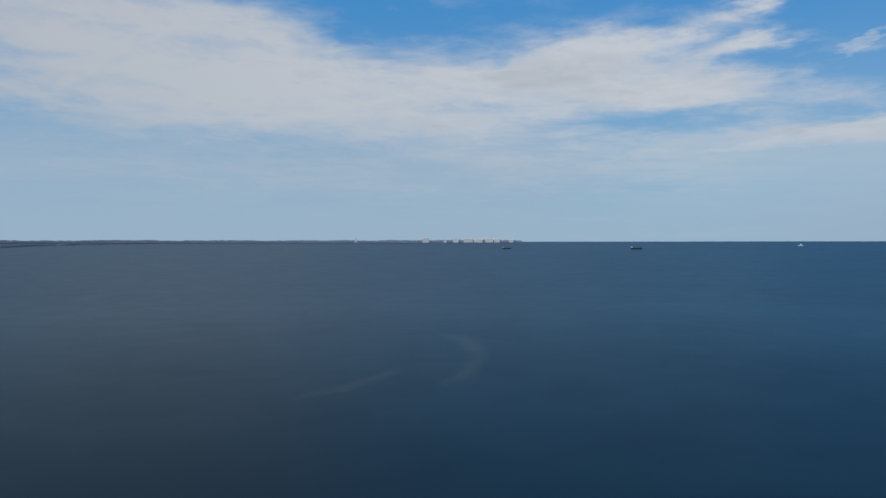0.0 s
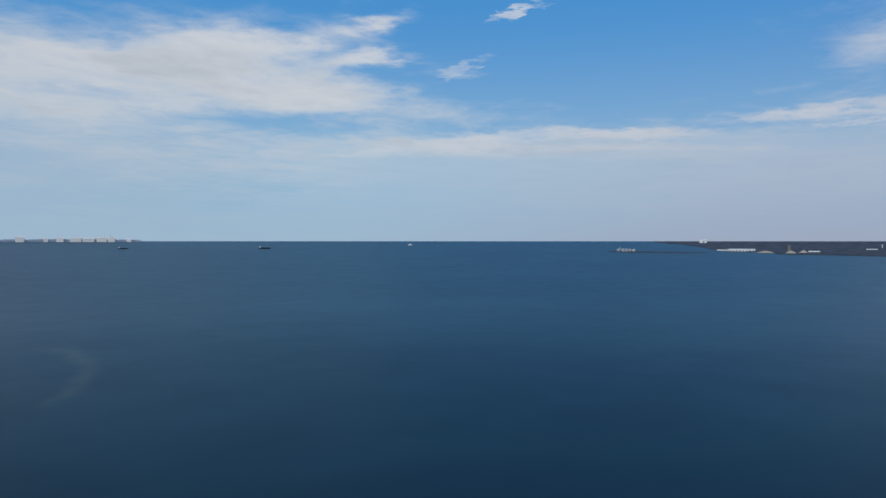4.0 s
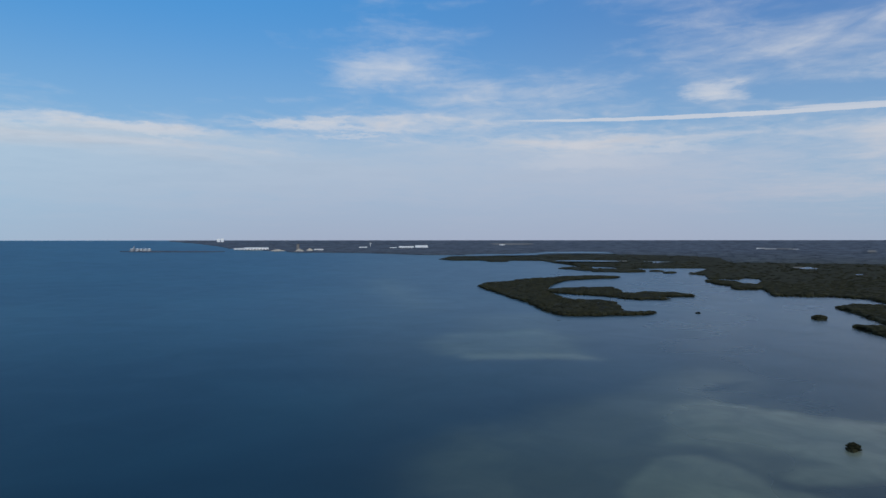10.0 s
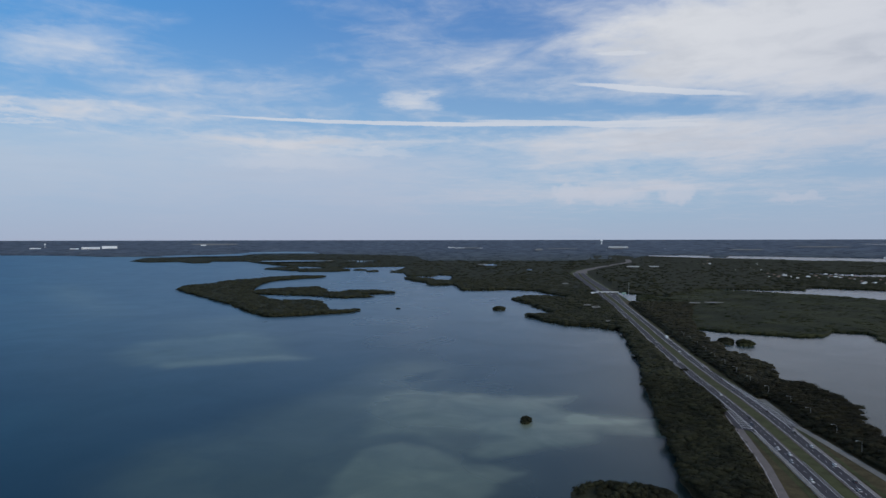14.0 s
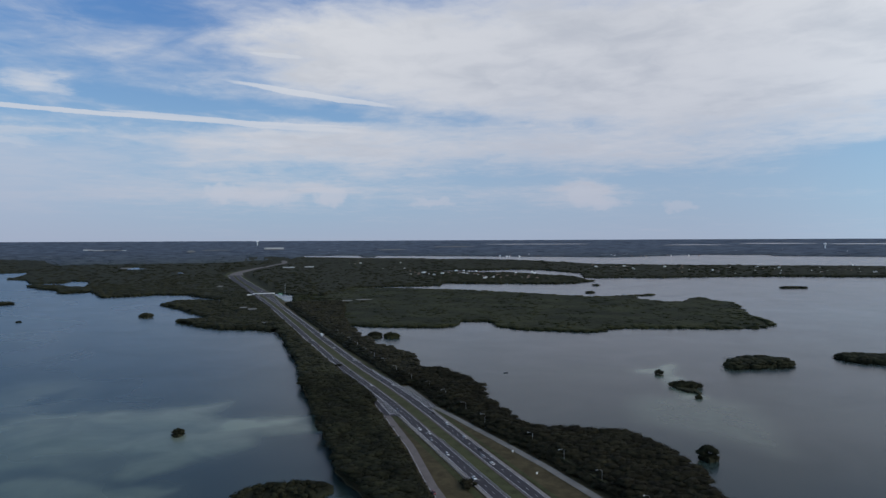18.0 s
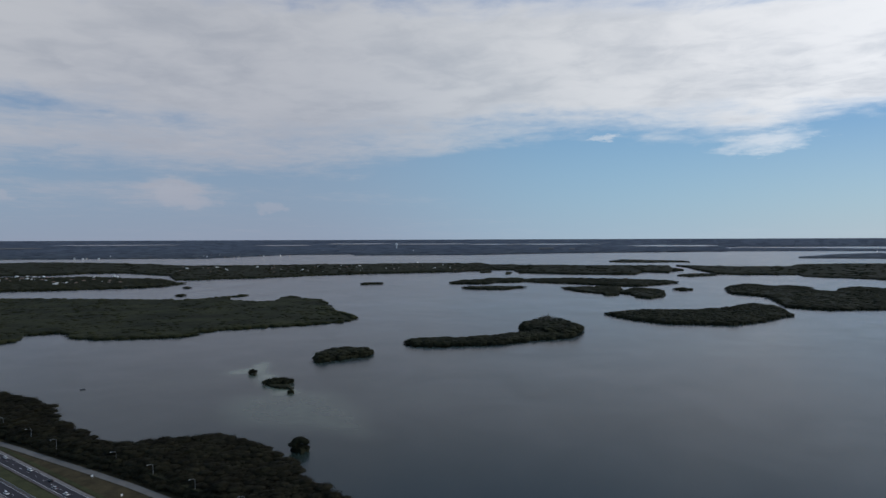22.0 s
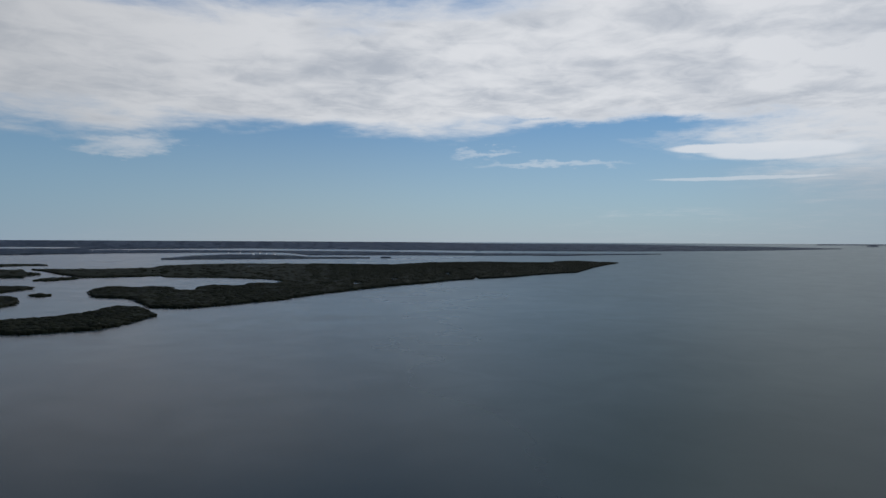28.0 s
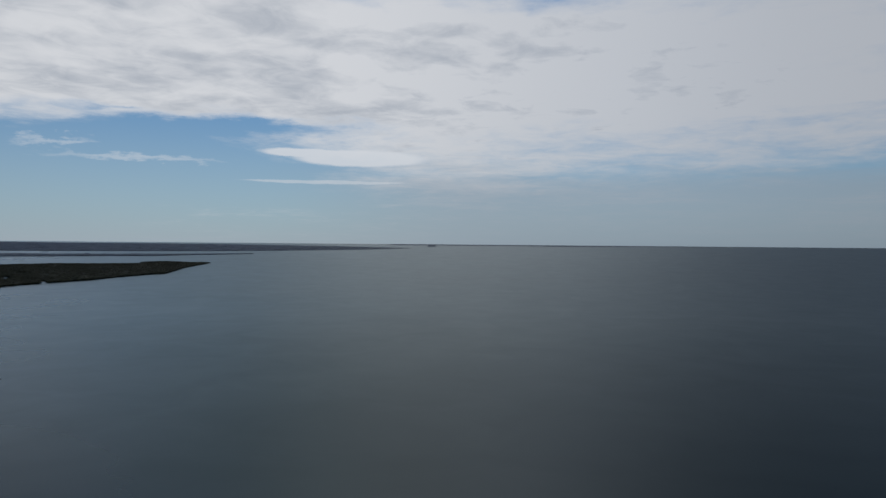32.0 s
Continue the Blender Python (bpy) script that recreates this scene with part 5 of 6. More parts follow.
lamp = None
for k, s in enumerate([-5, 38, 82, 125, 168, 210, 251, 292, 349, 389, 439, 478, 519, 564, 610, 655, 700, 745, 790, 835, 880]):
    off = float(np.interp(s, [0, 292, 349, 439, 478, 519, 564, 680, 900], [-56, -45, -33.5, -33, -31, -25.5, -22.5, -20.5, -19.5]))
    x, y = on_axis(s, off)
    m = at_plan(float(x), float(y), 0.9, heading(s))
    if lamp is None:
        lamp = thing("street_lamp", "tall grey steel street lamp with a curved arm", "street lamp", "lamps along the causeway")
        part("base", box(-0.35, 0.35, -0.35, 0.35, 0, 0.5, 0.05), CONCRETE, lamp, "concrete footing")
        part("pole", rod((0, 0, 0.4), (0, 0, 10.2), 0.15, 0.09), STEEL, lamp)
        bm = rod((0, 0, 10.1), (0, 0.9, 10.75), 0.09, 0.08, 6)
        rod((0, 0.9, 10.75), (0, 3.1, 10.9), 0.08, 0.07, 6, bm)
        part("arm", bm, STEEL, lamp)
        head = part("lamp_head", box(-0.2, 0.2, 2.9, 3.9, 10.75, 10.98, 0.05), STEEL, lamp, "flat grey lamp head")
        part("lens", box(-0.15, 0.15, 3.1, 3.8, 10.68, 10.76), LAMP_CLEAR, head, "clear lamp lens")
        lamp.matrix_basis = m
    else:
        copy_thing(lamp, m)

# low steel guard rails
for off, s0, s1 in ((6.9, 200, 330), (19.4, 240, 400)):
    rail = thing("guard_rail", "galvanised steel guard rail beside the carriageway", "guard rail", "guard rails")
    ribbon("rail", s0, s1, off - 0.08, off + 0.08, 2.2, STEEL, rail, 6.0, "", 0.3)
    for s in np.arange(s0, s1, 12.0):
        x, y = on_axis(s, off)
        q = warp((float(x), float(y), 0.0))[0]
        part("post", box(q[0] - 0.08, q[0] + 0.08, q[1] - 0.08, q[1] + 0.08, 1.2, 2.1), STEEL, rail)


def gantry():
    """Toll gantry over both carriageways."""
    x, y = on_axis(1660, 14.0)
    g = thing("toll_gantry", "long pale toll gantry spanning both carriageways", "gantry")
    g.matrix_basis = at_plan(float(x), float(y), 1.4, heading(1660) + 4)
    part("beam", box(-2.0, 2.0, -27, 27, 6.8, 8.6, 0.1), WHITE, g, "pale girder")
    for yy in (-26, -13, 0, 13, 26):
        part("column", box(-0.7, 0.7, yy - 0.5, yy + 0.5, 0, 6.9, 0.06), CONCRETE, g)
    for yy in (-19, -7, 6, 19):
        part("lane_sign", box(-2.4, -2.05, yy - 2.6, yy + 2.6, 5.6, 7.4), DARK, g, "dark lane signal board")
    part("equipment_hut", box(-6, 6, 30, 40, 0, 6.5, 0.1), WHITE, g, "white equipment hut")


gantry()


def road_sign(s, off):
    x, y = on_axis(s, off)
    g = thing("road_sign", "large green highway sign on two steel posts", "road sign")
    g.matrix_basis = at_plan(float(x), float(y), 1.2, heading(s))
    for yy in (-3.5, 3.5):
        part("post", rod((0, yy, 0), (0, yy, 8.5), 0.2, 0.2, 8), STEEL, g)
    part("board", box(-0.15, 0.15, -5.0, 5.0, 4.5, 9.0, 0.05), GREEN_SIGN, g, "green board")
    for zz in (7.6, 6.2):
        part("lettering", box(-0.19, -0.16, -3.6, 3.6, zz - 0.3, zz + 0.3), WHITE, g, "plain white bars")


road_sign(1640, -24)


def mast(s, off, high):
    x, y = on_axis(s, off)
    g = thing("lattice_mast", "slim grey steel radio mast beside the highway", "mast")
    g.matrix_basis = at_plan(float(x), float(y), 1.0, 0)
    for a in range(3):
        c, d = math.cos(a * 2.094), math.sin(a * 2.094)
        part("leg", rod((c, d, 0), (c * 0.35, d * 0.35, high), 0.16, 0.1, 6), STEEL, g)
    for z in np.arange(3, high, 4.0):
        k = 1 - 0.65 * z / high
        bm = bmesh.new()
        for a in range(3):
            p = [(math.cos(q * 2.094) * k, math.sin(q * 2.094) * k, z) for q in (a, a + 1)]
            rod(p[0], p[1], 0.06, 0.06, 5, bm)
        part("bracing", bm, STEEL, g)


mast(1690, -42, 30)

# shrubs on the verges
for s, off, wdt in ((240, 21.5, 8), (234, 24, 6), (470, 30, 8), (505, 27, 6), (640, 24, 6)):
    x, y = on_axis(s, off)
    g = thing("roadside_bush", "dark rounded bush on the grass verge", "bush", "bushes on the verge")
    crowns("foliage", [(float(x) + rng.normal(0, wdt * 0.25), float(y) + rng.normal(0, wdt * 0.25), 1.6 + rng.uniform(0, 1.6), wdt * rng.uniform(0.35, 0.6), wdt * rng.uniform(0.3, 0.5)) for _ in range(9)], NEAR_CROWNS, SCRUB, g)


# ---- far things, placed by azimuth and distance ----
def stand(owner, az, d, z=0.0):
    x, y, _ = polar(az, d)
    owner.matrix_basis = at_plan(float(x), float(y), z, -az)
    return owner


house_kinds = {}


def make_house(k):
    mat, roof, label = ((WHITE, ROOF_GREY, "white house with a pale hipped roof among trees"), (CONCRETE, ROOF_RED, "grey house with a brown roof among trees"), (WHITE, WHITE, "large white house with a white roof among trees"))[k]
    h = thing("house", label, "house", "houses along the shore")
    w2, d2, z = (5, 4.4, 7.6) if k < 2 else (7, 5.5, 8.4)
    part("wall", box(-w2, w2, -d2, d2, 0, z, 0.1), mat, h)
    bm = box(-w2 - 0.8, w2 + 0.8, -d2 - 0.8, d2 + 0.8, z, z + 3.2, 0.0, 0.25)
    part("roof", bm, roof, h)
    for i in (-0.55, 0.0, 0.55):
        for zz in (z * 0.3, z * 0.72):
            frame_part = part("window", box(w2 * i - 1.0, w2 * i + 1.0, -d2 - 0.12, -d2 + 0.1, zz - 0.9, zz + 0.9), WHITE, h, "white-framed window")
            part("pane", box(w2 * i - 0.85, w2 * i + 0.85, -d2 - 0.16, -d2 - 0.1, zz - 0.75, zz + 0.75), DARK, frame_part, "dark pane")
    return h


def houses(az0, az1, d0, d1, count):
    for _ in range(count):
        k = int(rng.choice([0, 1, 1, 2]))
        az, u = rng.uniform(az0, az1), rng.uniform(0, 1)
        d = 1 / ((1 - u) / d0 + u / d1)
        x, y, _z = polar(az, d)
        m = at_plan(float(x), float(y), rng.uniform(-2.5, 1.5), rng.uniform(0, 360))
        if k not in house_kinds:
            house_kinds[k] = make_house(k)
            house_kinds[k].matrix_basis = m
        else:
            copy_thing(house_kinds[k], m)


def shed(az, d, wide, high, mat, label):
    g = stand(thing("warehouse", label, "warehouse", "far sheds"), az, d)
    dp = max(wide * 0.35, 15)
    part("wall", box(-wide / 2, wide / 2, -dp / 2, dp / 2, 0, high * 0.8), mat, g)
    bm = box(-wide / 2 - 1, wide / 2 + 1, -dp / 2 - 1, dp / 2 + 1, high * 0.8, high)
    for v in bm.verts:
        if v.co.z > high * 0.9:
            v.co.y *= 0.1
    part("roof", bm, mat, g)
    n = max(2, min(8, int(wide / 20)))
    for i in range(n if d < 12000 else 0):
        x = wide * ((i + 0.5) / n - 0.5)
        part("door", box(x - wide / n * 0.18, x + wide / n * 0.18, -dp / 2 - 0.3, -dp / 2, 0, high * 0.45), DARK, g, "dark loading door")


def stockpile(az, d, wide, high, mat, label):
    g = stand(thing("stockpile", label, "stockpile", "stockpiles at the port"), az, d)
    bm = bmesh.new()
    bmesh.ops.create_cone(bm, cap_ends=True, segments=24, radius1=0.5, radius2=0.06, depth=1.0, matrix=Matrix.Translation((0, 0, 0.5)))
    bmesh.ops.subdivide_edges(bm, edges=bm.edges[:], cuts=1)
    for v in bm.verts:
        k = 1 + 0.25 * noise.noise(v.co * 5 + Vector((az, 0, 0)))
        v.co = Vector((v.co.x * wide * k, v.co.y * wide * 0.5 * k, v.co.z * high))
    part("heap", bm, mat, g)


def tower(az, d, wide, high, mat, label):
    g = stand(thing("tower", label, "tower", "far towers"), az, d)
    part("shaft", rod((0, 0, 0), (0, 0, high * 0.94), wide * 0.5, wide * 0.42, 16), mat, g)
    part("cap", rod((0, 0, high * 0.94), (0, 0, high), wide * 0.5, wide * 0.5, 16), mat, g)
    part("door", box(-wide * 0.12, wide * 0.12, -wide * 0.52, -wide * 0.4, 0, high * 0.05), DARK, g)


def tank(az, d, wide, high, mat, label):
    g = stand(thing("storage_tank", label, "tank", "storage tanks"), az, d)
    part("shell", rod((0, 0, 0), (0, 0, high * 0.85), wide / 2, wide / 2, 20), mat, g)
    part("roof", rod((0, 0, high * 0.85), (0, 0, high), wide / 2, wide * 0.05, 20), WHITE, g)


def water_tower(az, d, wide, high, label):
    g = stand(thing("water_tower", label, "water tower", "water towers"), az, d)
    part("stem", rod((0, 0, 0), (0, 0, high * 0.75), wide * 0.2, wide * 0.14, 14), WHITE, g)
    bm = bmesh.new()
    bmesh.ops.create_uvsphere(bm, u_segments=18, v_segments=10, radius=1.0)
    for v in bm.verts:
        v.co = Vector((v.co.x * wide * 0.5, v.co.y * wide * 0.5, high * 0.82 + v.co.z * high * 0.17))
    part("bowl", bm, WHITE, g)


def ship(az, d, long, high, label):
    g = stand(thing("cargo_ship", label, "ship", "ships in the bay"), az, d)
    bm = box(-long / 2, long / 2, -long * 0.07, long * 0.07, 0, high * 0.42)
    for v in bm.verts:
        if v.co.x > 0:
            v.co.y *= 0.3 if v.co.z > 1 else 0.1
        elif v.co.z < 1:
            v.co.x *= 0.94
    part("hull", bm, HULL, g, "dark blue hull")
    part("deck", box(-long * 0.48, long * 0.4, -long * 0.055, long * 0.055, high * 0.42, high * 0.46), OLD_ASPHALT, g)
    part("deckhouse", box(-long * 0.46, -long * 0.3, -long * 0.05, long * 0.05, high * 0.46, high * 0.9, 0.5), WHITE, g, "white deckhouse")
    part("bridge", box(-long * 0.36, -long * 0.29, -long * 0.065, long * 0.065, high * 0.8, high * 0.92), DARK, g)
    part("funnel", rod((-long * 0.43, 0, high * 0.85), (-long * 0.43, 0, high * 1.1), long * 0.02, long * 0.018, 12), HULL, g)
    part("mast", rod((long * 0.3, 0, high * 0.45), (long * 0.3, 0, high * 0.95), 0.8, 0.5, 6), STEEL, g)


def launch(az, d, long, high, label):
    g = stand(thing("motor_boat", label, "boat"), az, d)
    bm = box(-long / 2, long / 2, -long * 0.12, long * 0.12, 0, high * 0.4)
    for v in bm.verts:
        if v.co.x > 0:
            v.co.y *= 0.15
    part("hull", bm, WHITE, g, "white hull")
    part("cabin", box(-long * 0.2, long * 0.15, -long * 0.09, long * 0.09, high * 0.4, high, 0.3), WHITE, g)
    part("window", box(long * 0.1, long * 0.16, -long * 0.08, long * 0.08, high * 0.6, high * 0.85), DARK, g)


def clearing(az0, az1, d0, d1, label, mat=None, name="clearing", z=None):
    """A bare patch or a sheet of water level with the tops of the growth round it."""
    n, rows = 24, 8
    vs, fs = [], []
    for j in range(rows):
        for i in range(n):
            u, v = i / (n - 1) * 2 - 1, j / (rows - 1) * 2 - 1
            u, v = u * math.sqrt(1 - v * v / 2), v * math.sqrt(1 - u * u / 2)
            k = 1 + 0.3 * noise.noise(Vector((u * 2.0, v * 2.0, az0)))
            az, q = (az0 + az1) / 2 + u * k * (az1 - az0) / 2, 0.5 + 0.5 * v * k
            vs.append(polar(az, 1 / ((1 - q) / d0 + q / d1), z or (8.2 if d0 < 3000 else 15.0)))
    for j in range(rows - 1):
        for i in range(n - 1):
            a = j * n + i
            fs.append((a, a + 1, a + n + 1, a + n))
    ob = new(name, mesh_of(name, warp(np.array(vs)), fs, mat or BARE))
    tagged(ob, label, name, kind="structure")


def dead_tree(x, y, high, seed):
    r = random.Random(seed)
    t = thing("bare_tree", "bare grey dead tree standing above the mangroves", "tree", "bare trees")
    t.matrix_basis = at_plan(x, y, 5.0, 0)
    part("trunk", rod((0, 0, 0), (r.uniform(-0.6, 0.6), r.uniform(-0.6, 0.6), high), 0.35, 0.12, 7), WOOD, t)
    for _ in range(16):
        z = r.uniform(0.3, 0.95) * high
        a, ln = r.uniform(0, 6.283), r.uniform(1.2, 3.0)
        bm = rod((0, 0, z), (math.cos(a) * ln, math.sin(a) * ln, z + ln * r.uniform(0.5, 1.0)), 0.16, 0.06, 5)
        p = Vector((math.cos(a) * ln, math.sin(a) * ln, z + ln * 0.6)) * 0.8 + Vector((0, 0, z * 0.2))
        for _i in range(3):
            b = r.uniform(0, 6.283)
            rod(p, p + Vector((math.cos(b), math.sin(b), r.uniform(0.4, 1.2))) * 1.2, 0.08, 0.03, 4, bm)
        part("limb", bm, WOOD, t)


for k, (az, d, high) in enumerate(((159.1, 1130, 6), (159.35, 1110, 8), (159.5, 1150, 9), (159.72, 1120, 7), (159.9, 1145, 10), (160.15, 1115, 8), (160.3, 1150, 6), (160.6, 1120, 8), (161.1, 1100, 5))):
    qx, qy, _q = polar(az, d)
    dead_tree(float(qx), float(qy), high + 4.5, k)


def piling(az, d, n, label):
    g = stand(thing("wooden_pilings", label, "pilings", "pilings in the shallows"), az, d)
    for i in range(n):
        part("pile", rod((i * 2.4, 0, -1), (i * 2.4 + 0.1, 0.1, 2.2 - 0.3 * (i % 2)), 0.2, 0.17, 8), WOOD, g)
    part("plank", box(-0.5, n * 2.4 - 1.5, -0.5, 0.5, 1.5, 1.75), WOOD, g)


piling(140.86, 884, 4, "short grey wooden dock beside a mangrove island")
piling(140.62, 808, 2, "pair of old wooden pilings in the shallows")


def skiff(az, d):
    g = stand(thing("skiff", "small dark open boat on the calm water", "boat"), az, d)
    bm = box(-2.3, 2.3, -0.8, 0.8, 0, 0.7, 0.05)
    for v in bm.verts:
        if v.co.x > 1.5:
            v.co.y *= 0.3
    part("hull", bm, HULL, g)
    part("seat", box(-0.9, -0.4, -0.7, 0.7, 0.6, 0.8), WOOD, g)


skiff(124.08, 738)
# shell banks along two island shores
for az0, az1, d0, d1 in ((141.9, 142.45, 818, 834), (73.1, 73.5, 1825, 1842), (75.65, 75.95, 1585, 1598)):
    vs = []
    for j in range(5):
        for i in range(16):
            u, v = i / 15, j / 4
            az = az0 + (az1 - az0) * u
            d = d0 + (d1 - d0) * v + 2.0 * math.sin(u * 9) * (1 if j < 2 else 0.3)
            vs.append(polar(az, d, 0.5 * math.sin(v * 3.14) * math.sin(u * 3.14) + 0.05))
    fs = [(j * 16 + i, j * 16 + i + 1, (j + 1) * 16 + i + 1, (j + 1) * 16 + i) for j in range(4) for i in range(15)]
    bank_ob = new("shell_bank", mesh_of("shell_bank", warp(np.array(vs)), fs, SAND))
    tagged(bank_ob, "pale shell bank along a mangrove shore", "shell bank", "shell banks")

# houses among the trees
houses(116.1, 122.2, 2705, 3034, 40)
houses(122.2, 126.8, 2439, 2984, 24)
houses(130.5, 134.6, 3066, 4066, 16)
houses(136.5, 142.2, 2844, 3742, 18)
houses(143.0, 153.7, 2995, 3861, 40)
houses(148.0, 149.8, 3188, 4072, 7)
houses(131.0, 139.1, 5822, 6713, 18)
houses(173.1, 178.1, 8495, 10334, 12)
houses(183.0, 187.3, 6357, 8866, 14)
houses(113.6, 115.2, 3244, 3689, 4)
houses(108.7, 110.0, 8325, 11465, 6)
houses(110.0, 116.0, 3300, 4700, 16)
houses(123.0, 136.0, 5800, 6500, 22)
houses(140.0, 156.0, 6500, 9500, 22)
houses(86.0, 100.0, 9500, 14000, 8)
houses(103.0, 114.0, 6800, 10500, 14)
# the port and other far works
shed(52.81, 10260, 331, 37, WHITE, "long white warehouse at the far port")
shed(51.50, 10640, 146, 21, WHITE, "long white warehouse at the far port")
shed(57.65, 9492, 122, 23, WHITE, "long white warehouse at the far port")
shed(64.72, 11854, 249, 38, WHITE, "long white warehouse at the far port")
shed(65.96, 12696, 225, 46, WHITE, "long white warehouse at the far port")
shed(63.66, 11879, 115, 19, WHITE, "long white warehouse at the far port")
shed(61.2, 12800, 150, 20, WHITE, "long white warehouse at the far port")
shed(92.10, 11529, 112, 19, WHITE, "long white warehouse at the far port")
shed(92.77, 10923, 150, 18, WHITE, "long white warehouse at the far port")
shed(94.32, 11052, 125, 13, WHITE, "long white warehouse at the far port")
shed(72.54, 17844, 130, 29, WHITE, "long white warehouse at the far port")
stockpile(54.44, 9132, 199, 26, SAND, "pale stockpile on the port quay")
stockpile(56.14, 8621, 139, 35, SAND, "pale stockpile on the port quay")
stockpile(56.96, 9031, 109, 36, SAND, "pale stockpile on the port quay")
tower(56.02, 9066, 40, 91, CONCRETE, "grey concrete silo tower at the port")
tank(43.79, 9649, 54, 37, STEEL, "pale storage tank on the dyke")
tank(44.14, 9621, 54, 37, STEEL, "pale storage tank on the dyke")
tank(44.41, 9599, 54, 37, STEEL, "pale storage tank on the dyke")
tank(44.69, 9578, 54, 37, STEEL, "pale storage tank on the dyke")
tank(44.96, 9556, 54, 37, STEEL, "pale storage tank on the dyke")
tower(43.91, 9640, 16, 65, STEEL, "slim stack on the dyke")
shed(-1.41, 99000, 958, 715, WHITE, "white plant building on the horizon")
shed(1.05, 99000, 798, 611, WHITE, "white plant building on the horizon")
shed(2.05, 99000, 1277, 611, WHITE, "white plant building on the horizon")
shed(2.88, 99000, 1277, 563, WHITE, "white plant building on the horizon")
shed(3.75, 99000, 1118, 643, WHITE, "white plant building on the horizon")
shed(4.40, 99000, 798, 659, WHITE, "white plant building on the horizon")
shed(0.18, 99000, 479, 531, WHITE, "white plant building on the horizon")
shed(-7.08, 99000, 319, 627, WHITE, "white plant building on the horizon")
shed(5.58, 99000, 559, 451, WHITE, "white plant building on the horizon")
tower(3.89, 99000, 128, 898, WHITE, "tall pale stack on the horizon")
tower(4.35, 99000, 128, 835, WHITE, "tall pale stack on the horizon")
tower(-16.49, 133690, 216, 539, WHITE, "pale bridge tower on the horizon")
tower(-16.30, 133690, 216, 539, WHITE, "pale bridge tower on the horizon")
shed(49.94, 52567, 212, 233, WHITE, "white plant building on the horizon")
shed(50.24, 52420, 211, 254, WHITE, "white plant building on the horizon")
# water towers
water_tower(104.16, 20384, 82, 140, "white water tower over the far woods")
water_tower(147.61, 10900, 44, 79, "white water tower over the far woods")
water_tower(61.81, 15447, 37, 75, "white water tower over the far woods")
shed(159.79, 8802, 177, 32, CONCRETE, "pale block of flats on the far shore")
shed(161.84, 8776, 57, 26, CONCRETE, "pale block of flats on the far shore")
shed(105.45, 11342, 293, 32, ROOF_GREY, "long low pale-roofed building in the woods")
shed(108.18, 3562, 43, 11, ROOF_GREY, "long low pale-roofed building in the woods")
shed(106.58, 3538, 57, 11, ROOF_GREY, "long low pale-roofed building in the woods")
# ships
ship(5.18, 13538, 164, 38, "dark cargo ship under way in the bay")
ship(15.44, 13179, 202, 53, "cargo ship with a white deckhouse in the bay")
launch(27.05, 22847, 147, 55, "small white boat far out in the bay")
# bare ground
clearing(110.59, 111.54, 1537, 1564, "pale bare earth track in the marsh")
clearing(111.86, 113.23, 1558, 1586, "pale bare earth track in the marsh")
clearing(102.77, 103.44, 1431, 1456, "pale salt pan in the mangroves")
clearing(103.35, 104.06, 1386, 1421, "pale salt pan in the mangroves")
clearing(104.50, 105.02, 1156, 1173, "pale salt pan in the mangroves")
clearing(98.9, 99.5, 8300, 9900, "bare pale hillside clearing in the woods")
clearing(101.07, 101.57, 2111, 2167, "pale bare patch beside the highway")
clearing(82.02, 82.45, 4237, 4403, "pale clearing in the shore woods")
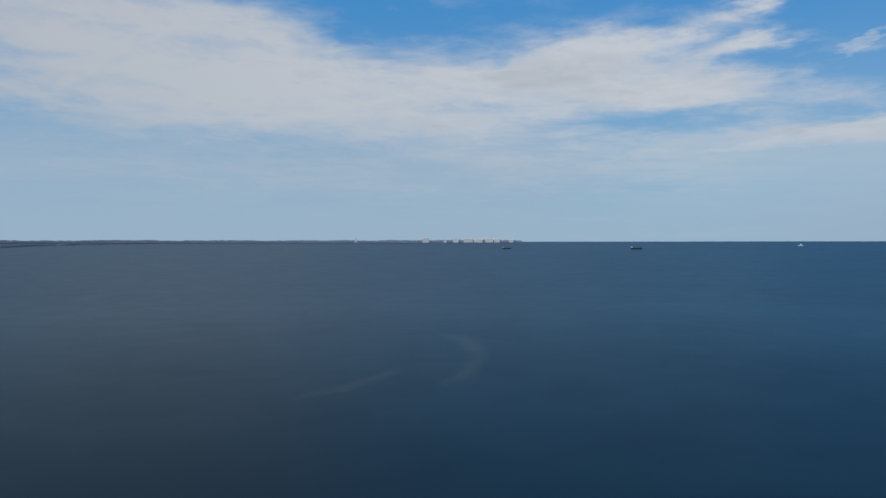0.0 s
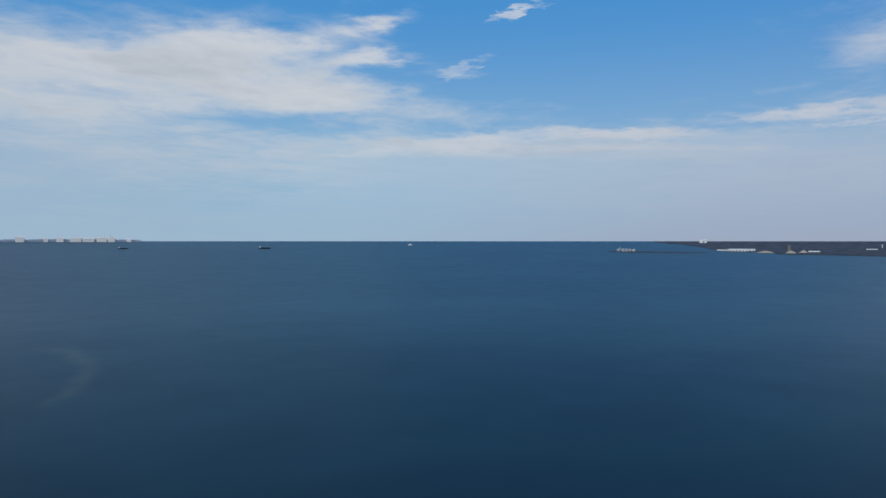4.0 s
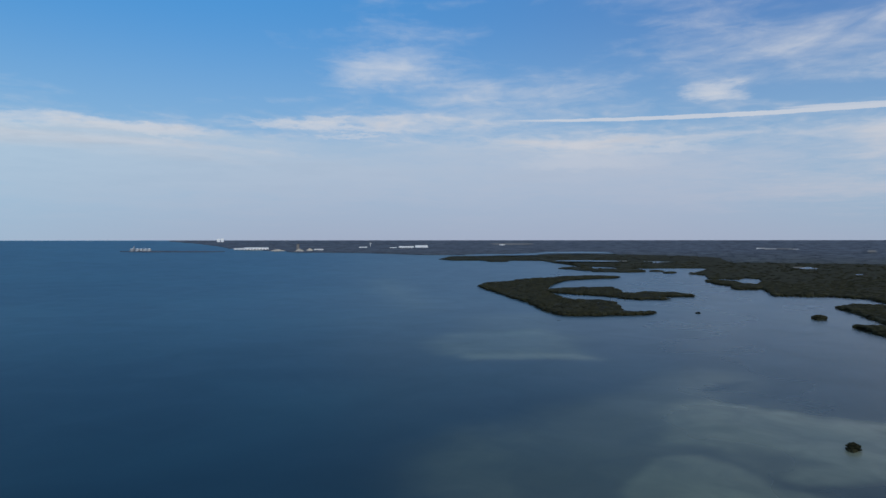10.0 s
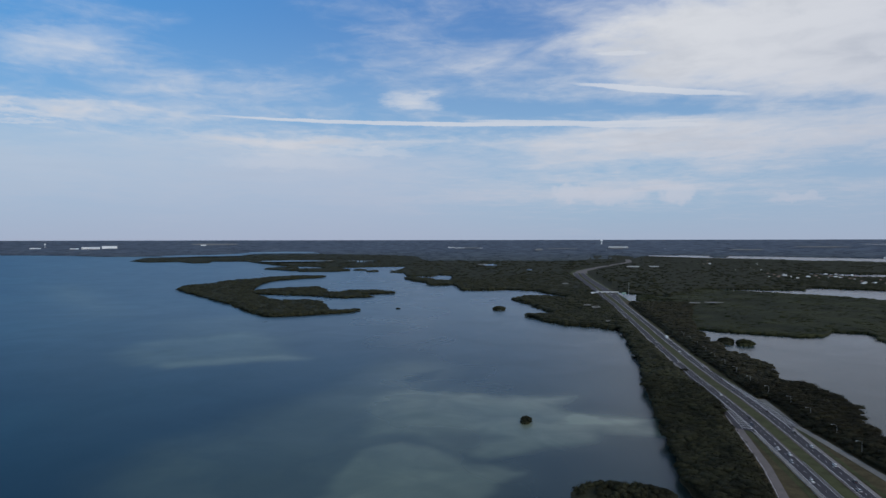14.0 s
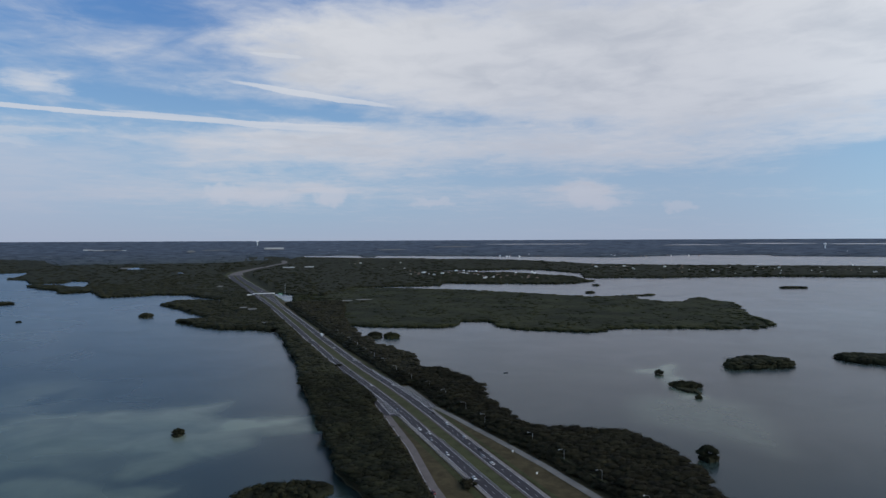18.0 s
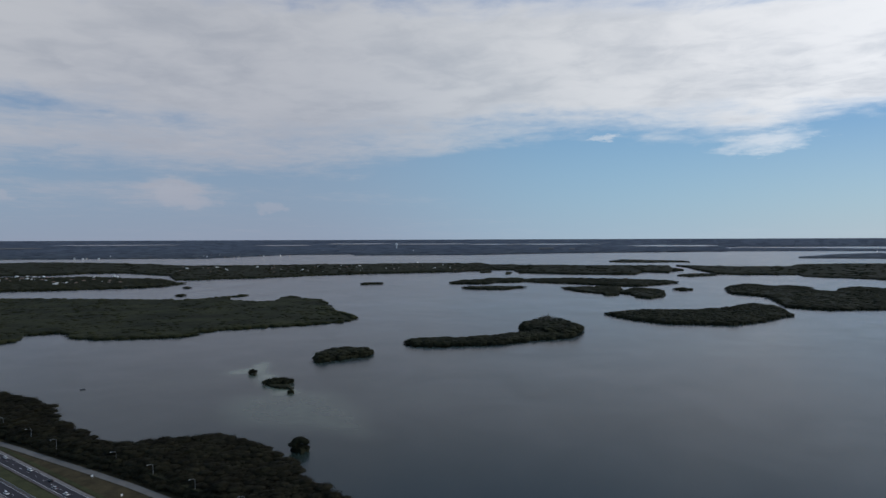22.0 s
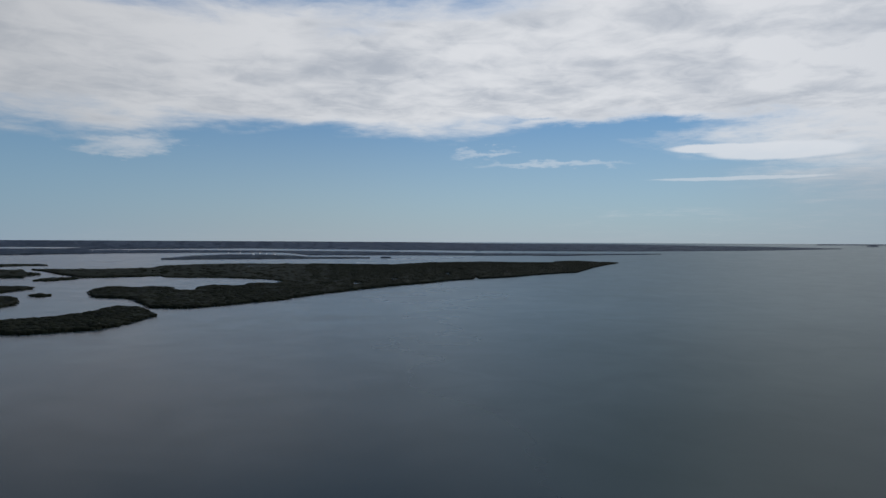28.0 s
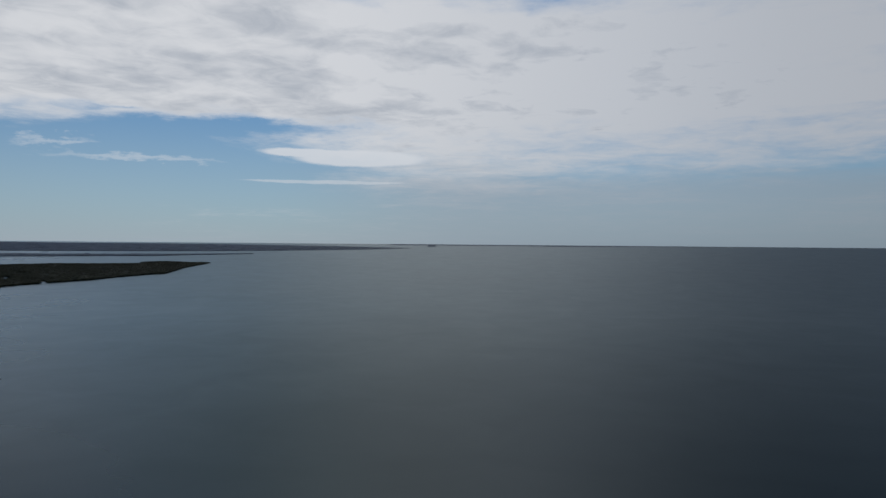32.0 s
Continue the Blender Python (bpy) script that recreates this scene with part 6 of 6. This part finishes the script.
# lagoons and pale fields in the far woods
for az0, az1, d0, d1 in ((107.78, 109.1, 5480, 5811), (109.3, 112.01, 5400, 5906), (69.71, 75.15, 5798, 6365), (75.7, 81.38, 6934, 7770), (76.76, 81.84, 4230, 4470),
                         (142.08, 147.2, 19000, 23500), (147.5, 153.0, 17600, 21000), (153.1, 157.1, 16400, 19600), (157.2, 164.1, 16050, 19400),
                         (136.46, 140.88, 15400, 17400), (122.7, 131.0, 18700, 22000), (165.94, 172.8, 11900, 14400)):
    clearing(az0, az1, d0, d1, "pale lagoon lying among the far woods", WATER, "lagoon", 13.0)
for az0, az1, d0, d1 in ((104.65, 105.98, 9693, 11272), (92.06, 94.46, 10511, 11500), (71.51, 75.16, 18931, 27000), (94.26, 95.09, 3506, 3641), (113.5, 116.0, 9000, 9700), (118.0, 121.5, 12500, 14000), (99.8, 102.3, 9700, 10300)):
    clearing(az0, az1, d0, d1, "pale field lying among the far woods")
# traffic
for proto, at, off in (
        (car_white, 247, 11.9), (car_white, 295, 11.9), (car_white, 346, 8.1), (car_silver, 330, 11.9), (car_white, 358, 11.9), (car_blue, 420, 11.9),
        (car_black, 440, 8.1), (car_black, 486, 11.9), (car_white, 521, 8.1), (car_silver, 565, 8.1), (car_black, 600, 8.1), (car_silver, 641, 11.9), (car_white, 690, 8.1),
        (car_black, 731, 11.9), (car_red, 790, 8.1), (car_white, 846, 8.1), (car_black, 991, 11.9), (car_white, 1230, 11.9), (car_silver, 1128, 11.9), (car_black, 1410, 8.1)):
    park(proto, at, off)
for proto, at, off in (
        (car_white, 268, -8.1), (car_silver, 283, -8.1), (car_black, 298, -11.9), (car_white, 327, -11.9), (car_white, 366, -11.9), (car_black, 402, -11.9), (car_black, 464, -11.9),
        (car_white, 518, -11.9), (car_blue, 540, -8.1), (car_black, 593, -11.9), (car_silver, 628, -11.9), (car_white, 667, -11.9), (car_white, 768, -8.1), (car_black, 820, -8.1),
        (lorry, 885, -11.9), (car_silver, 1035, -8.1), (car_white, 1190, -8.1), (car_black, 1330, -11.9)):
    park(proto, at, off)
park(car_red, 233, 43.2)
plate(353, -37.2)
plate(299, -42.6)
plate(241, -23.3)
plate(547, -23.9)
plate(758, -14.8)
plate(285, -27.4)
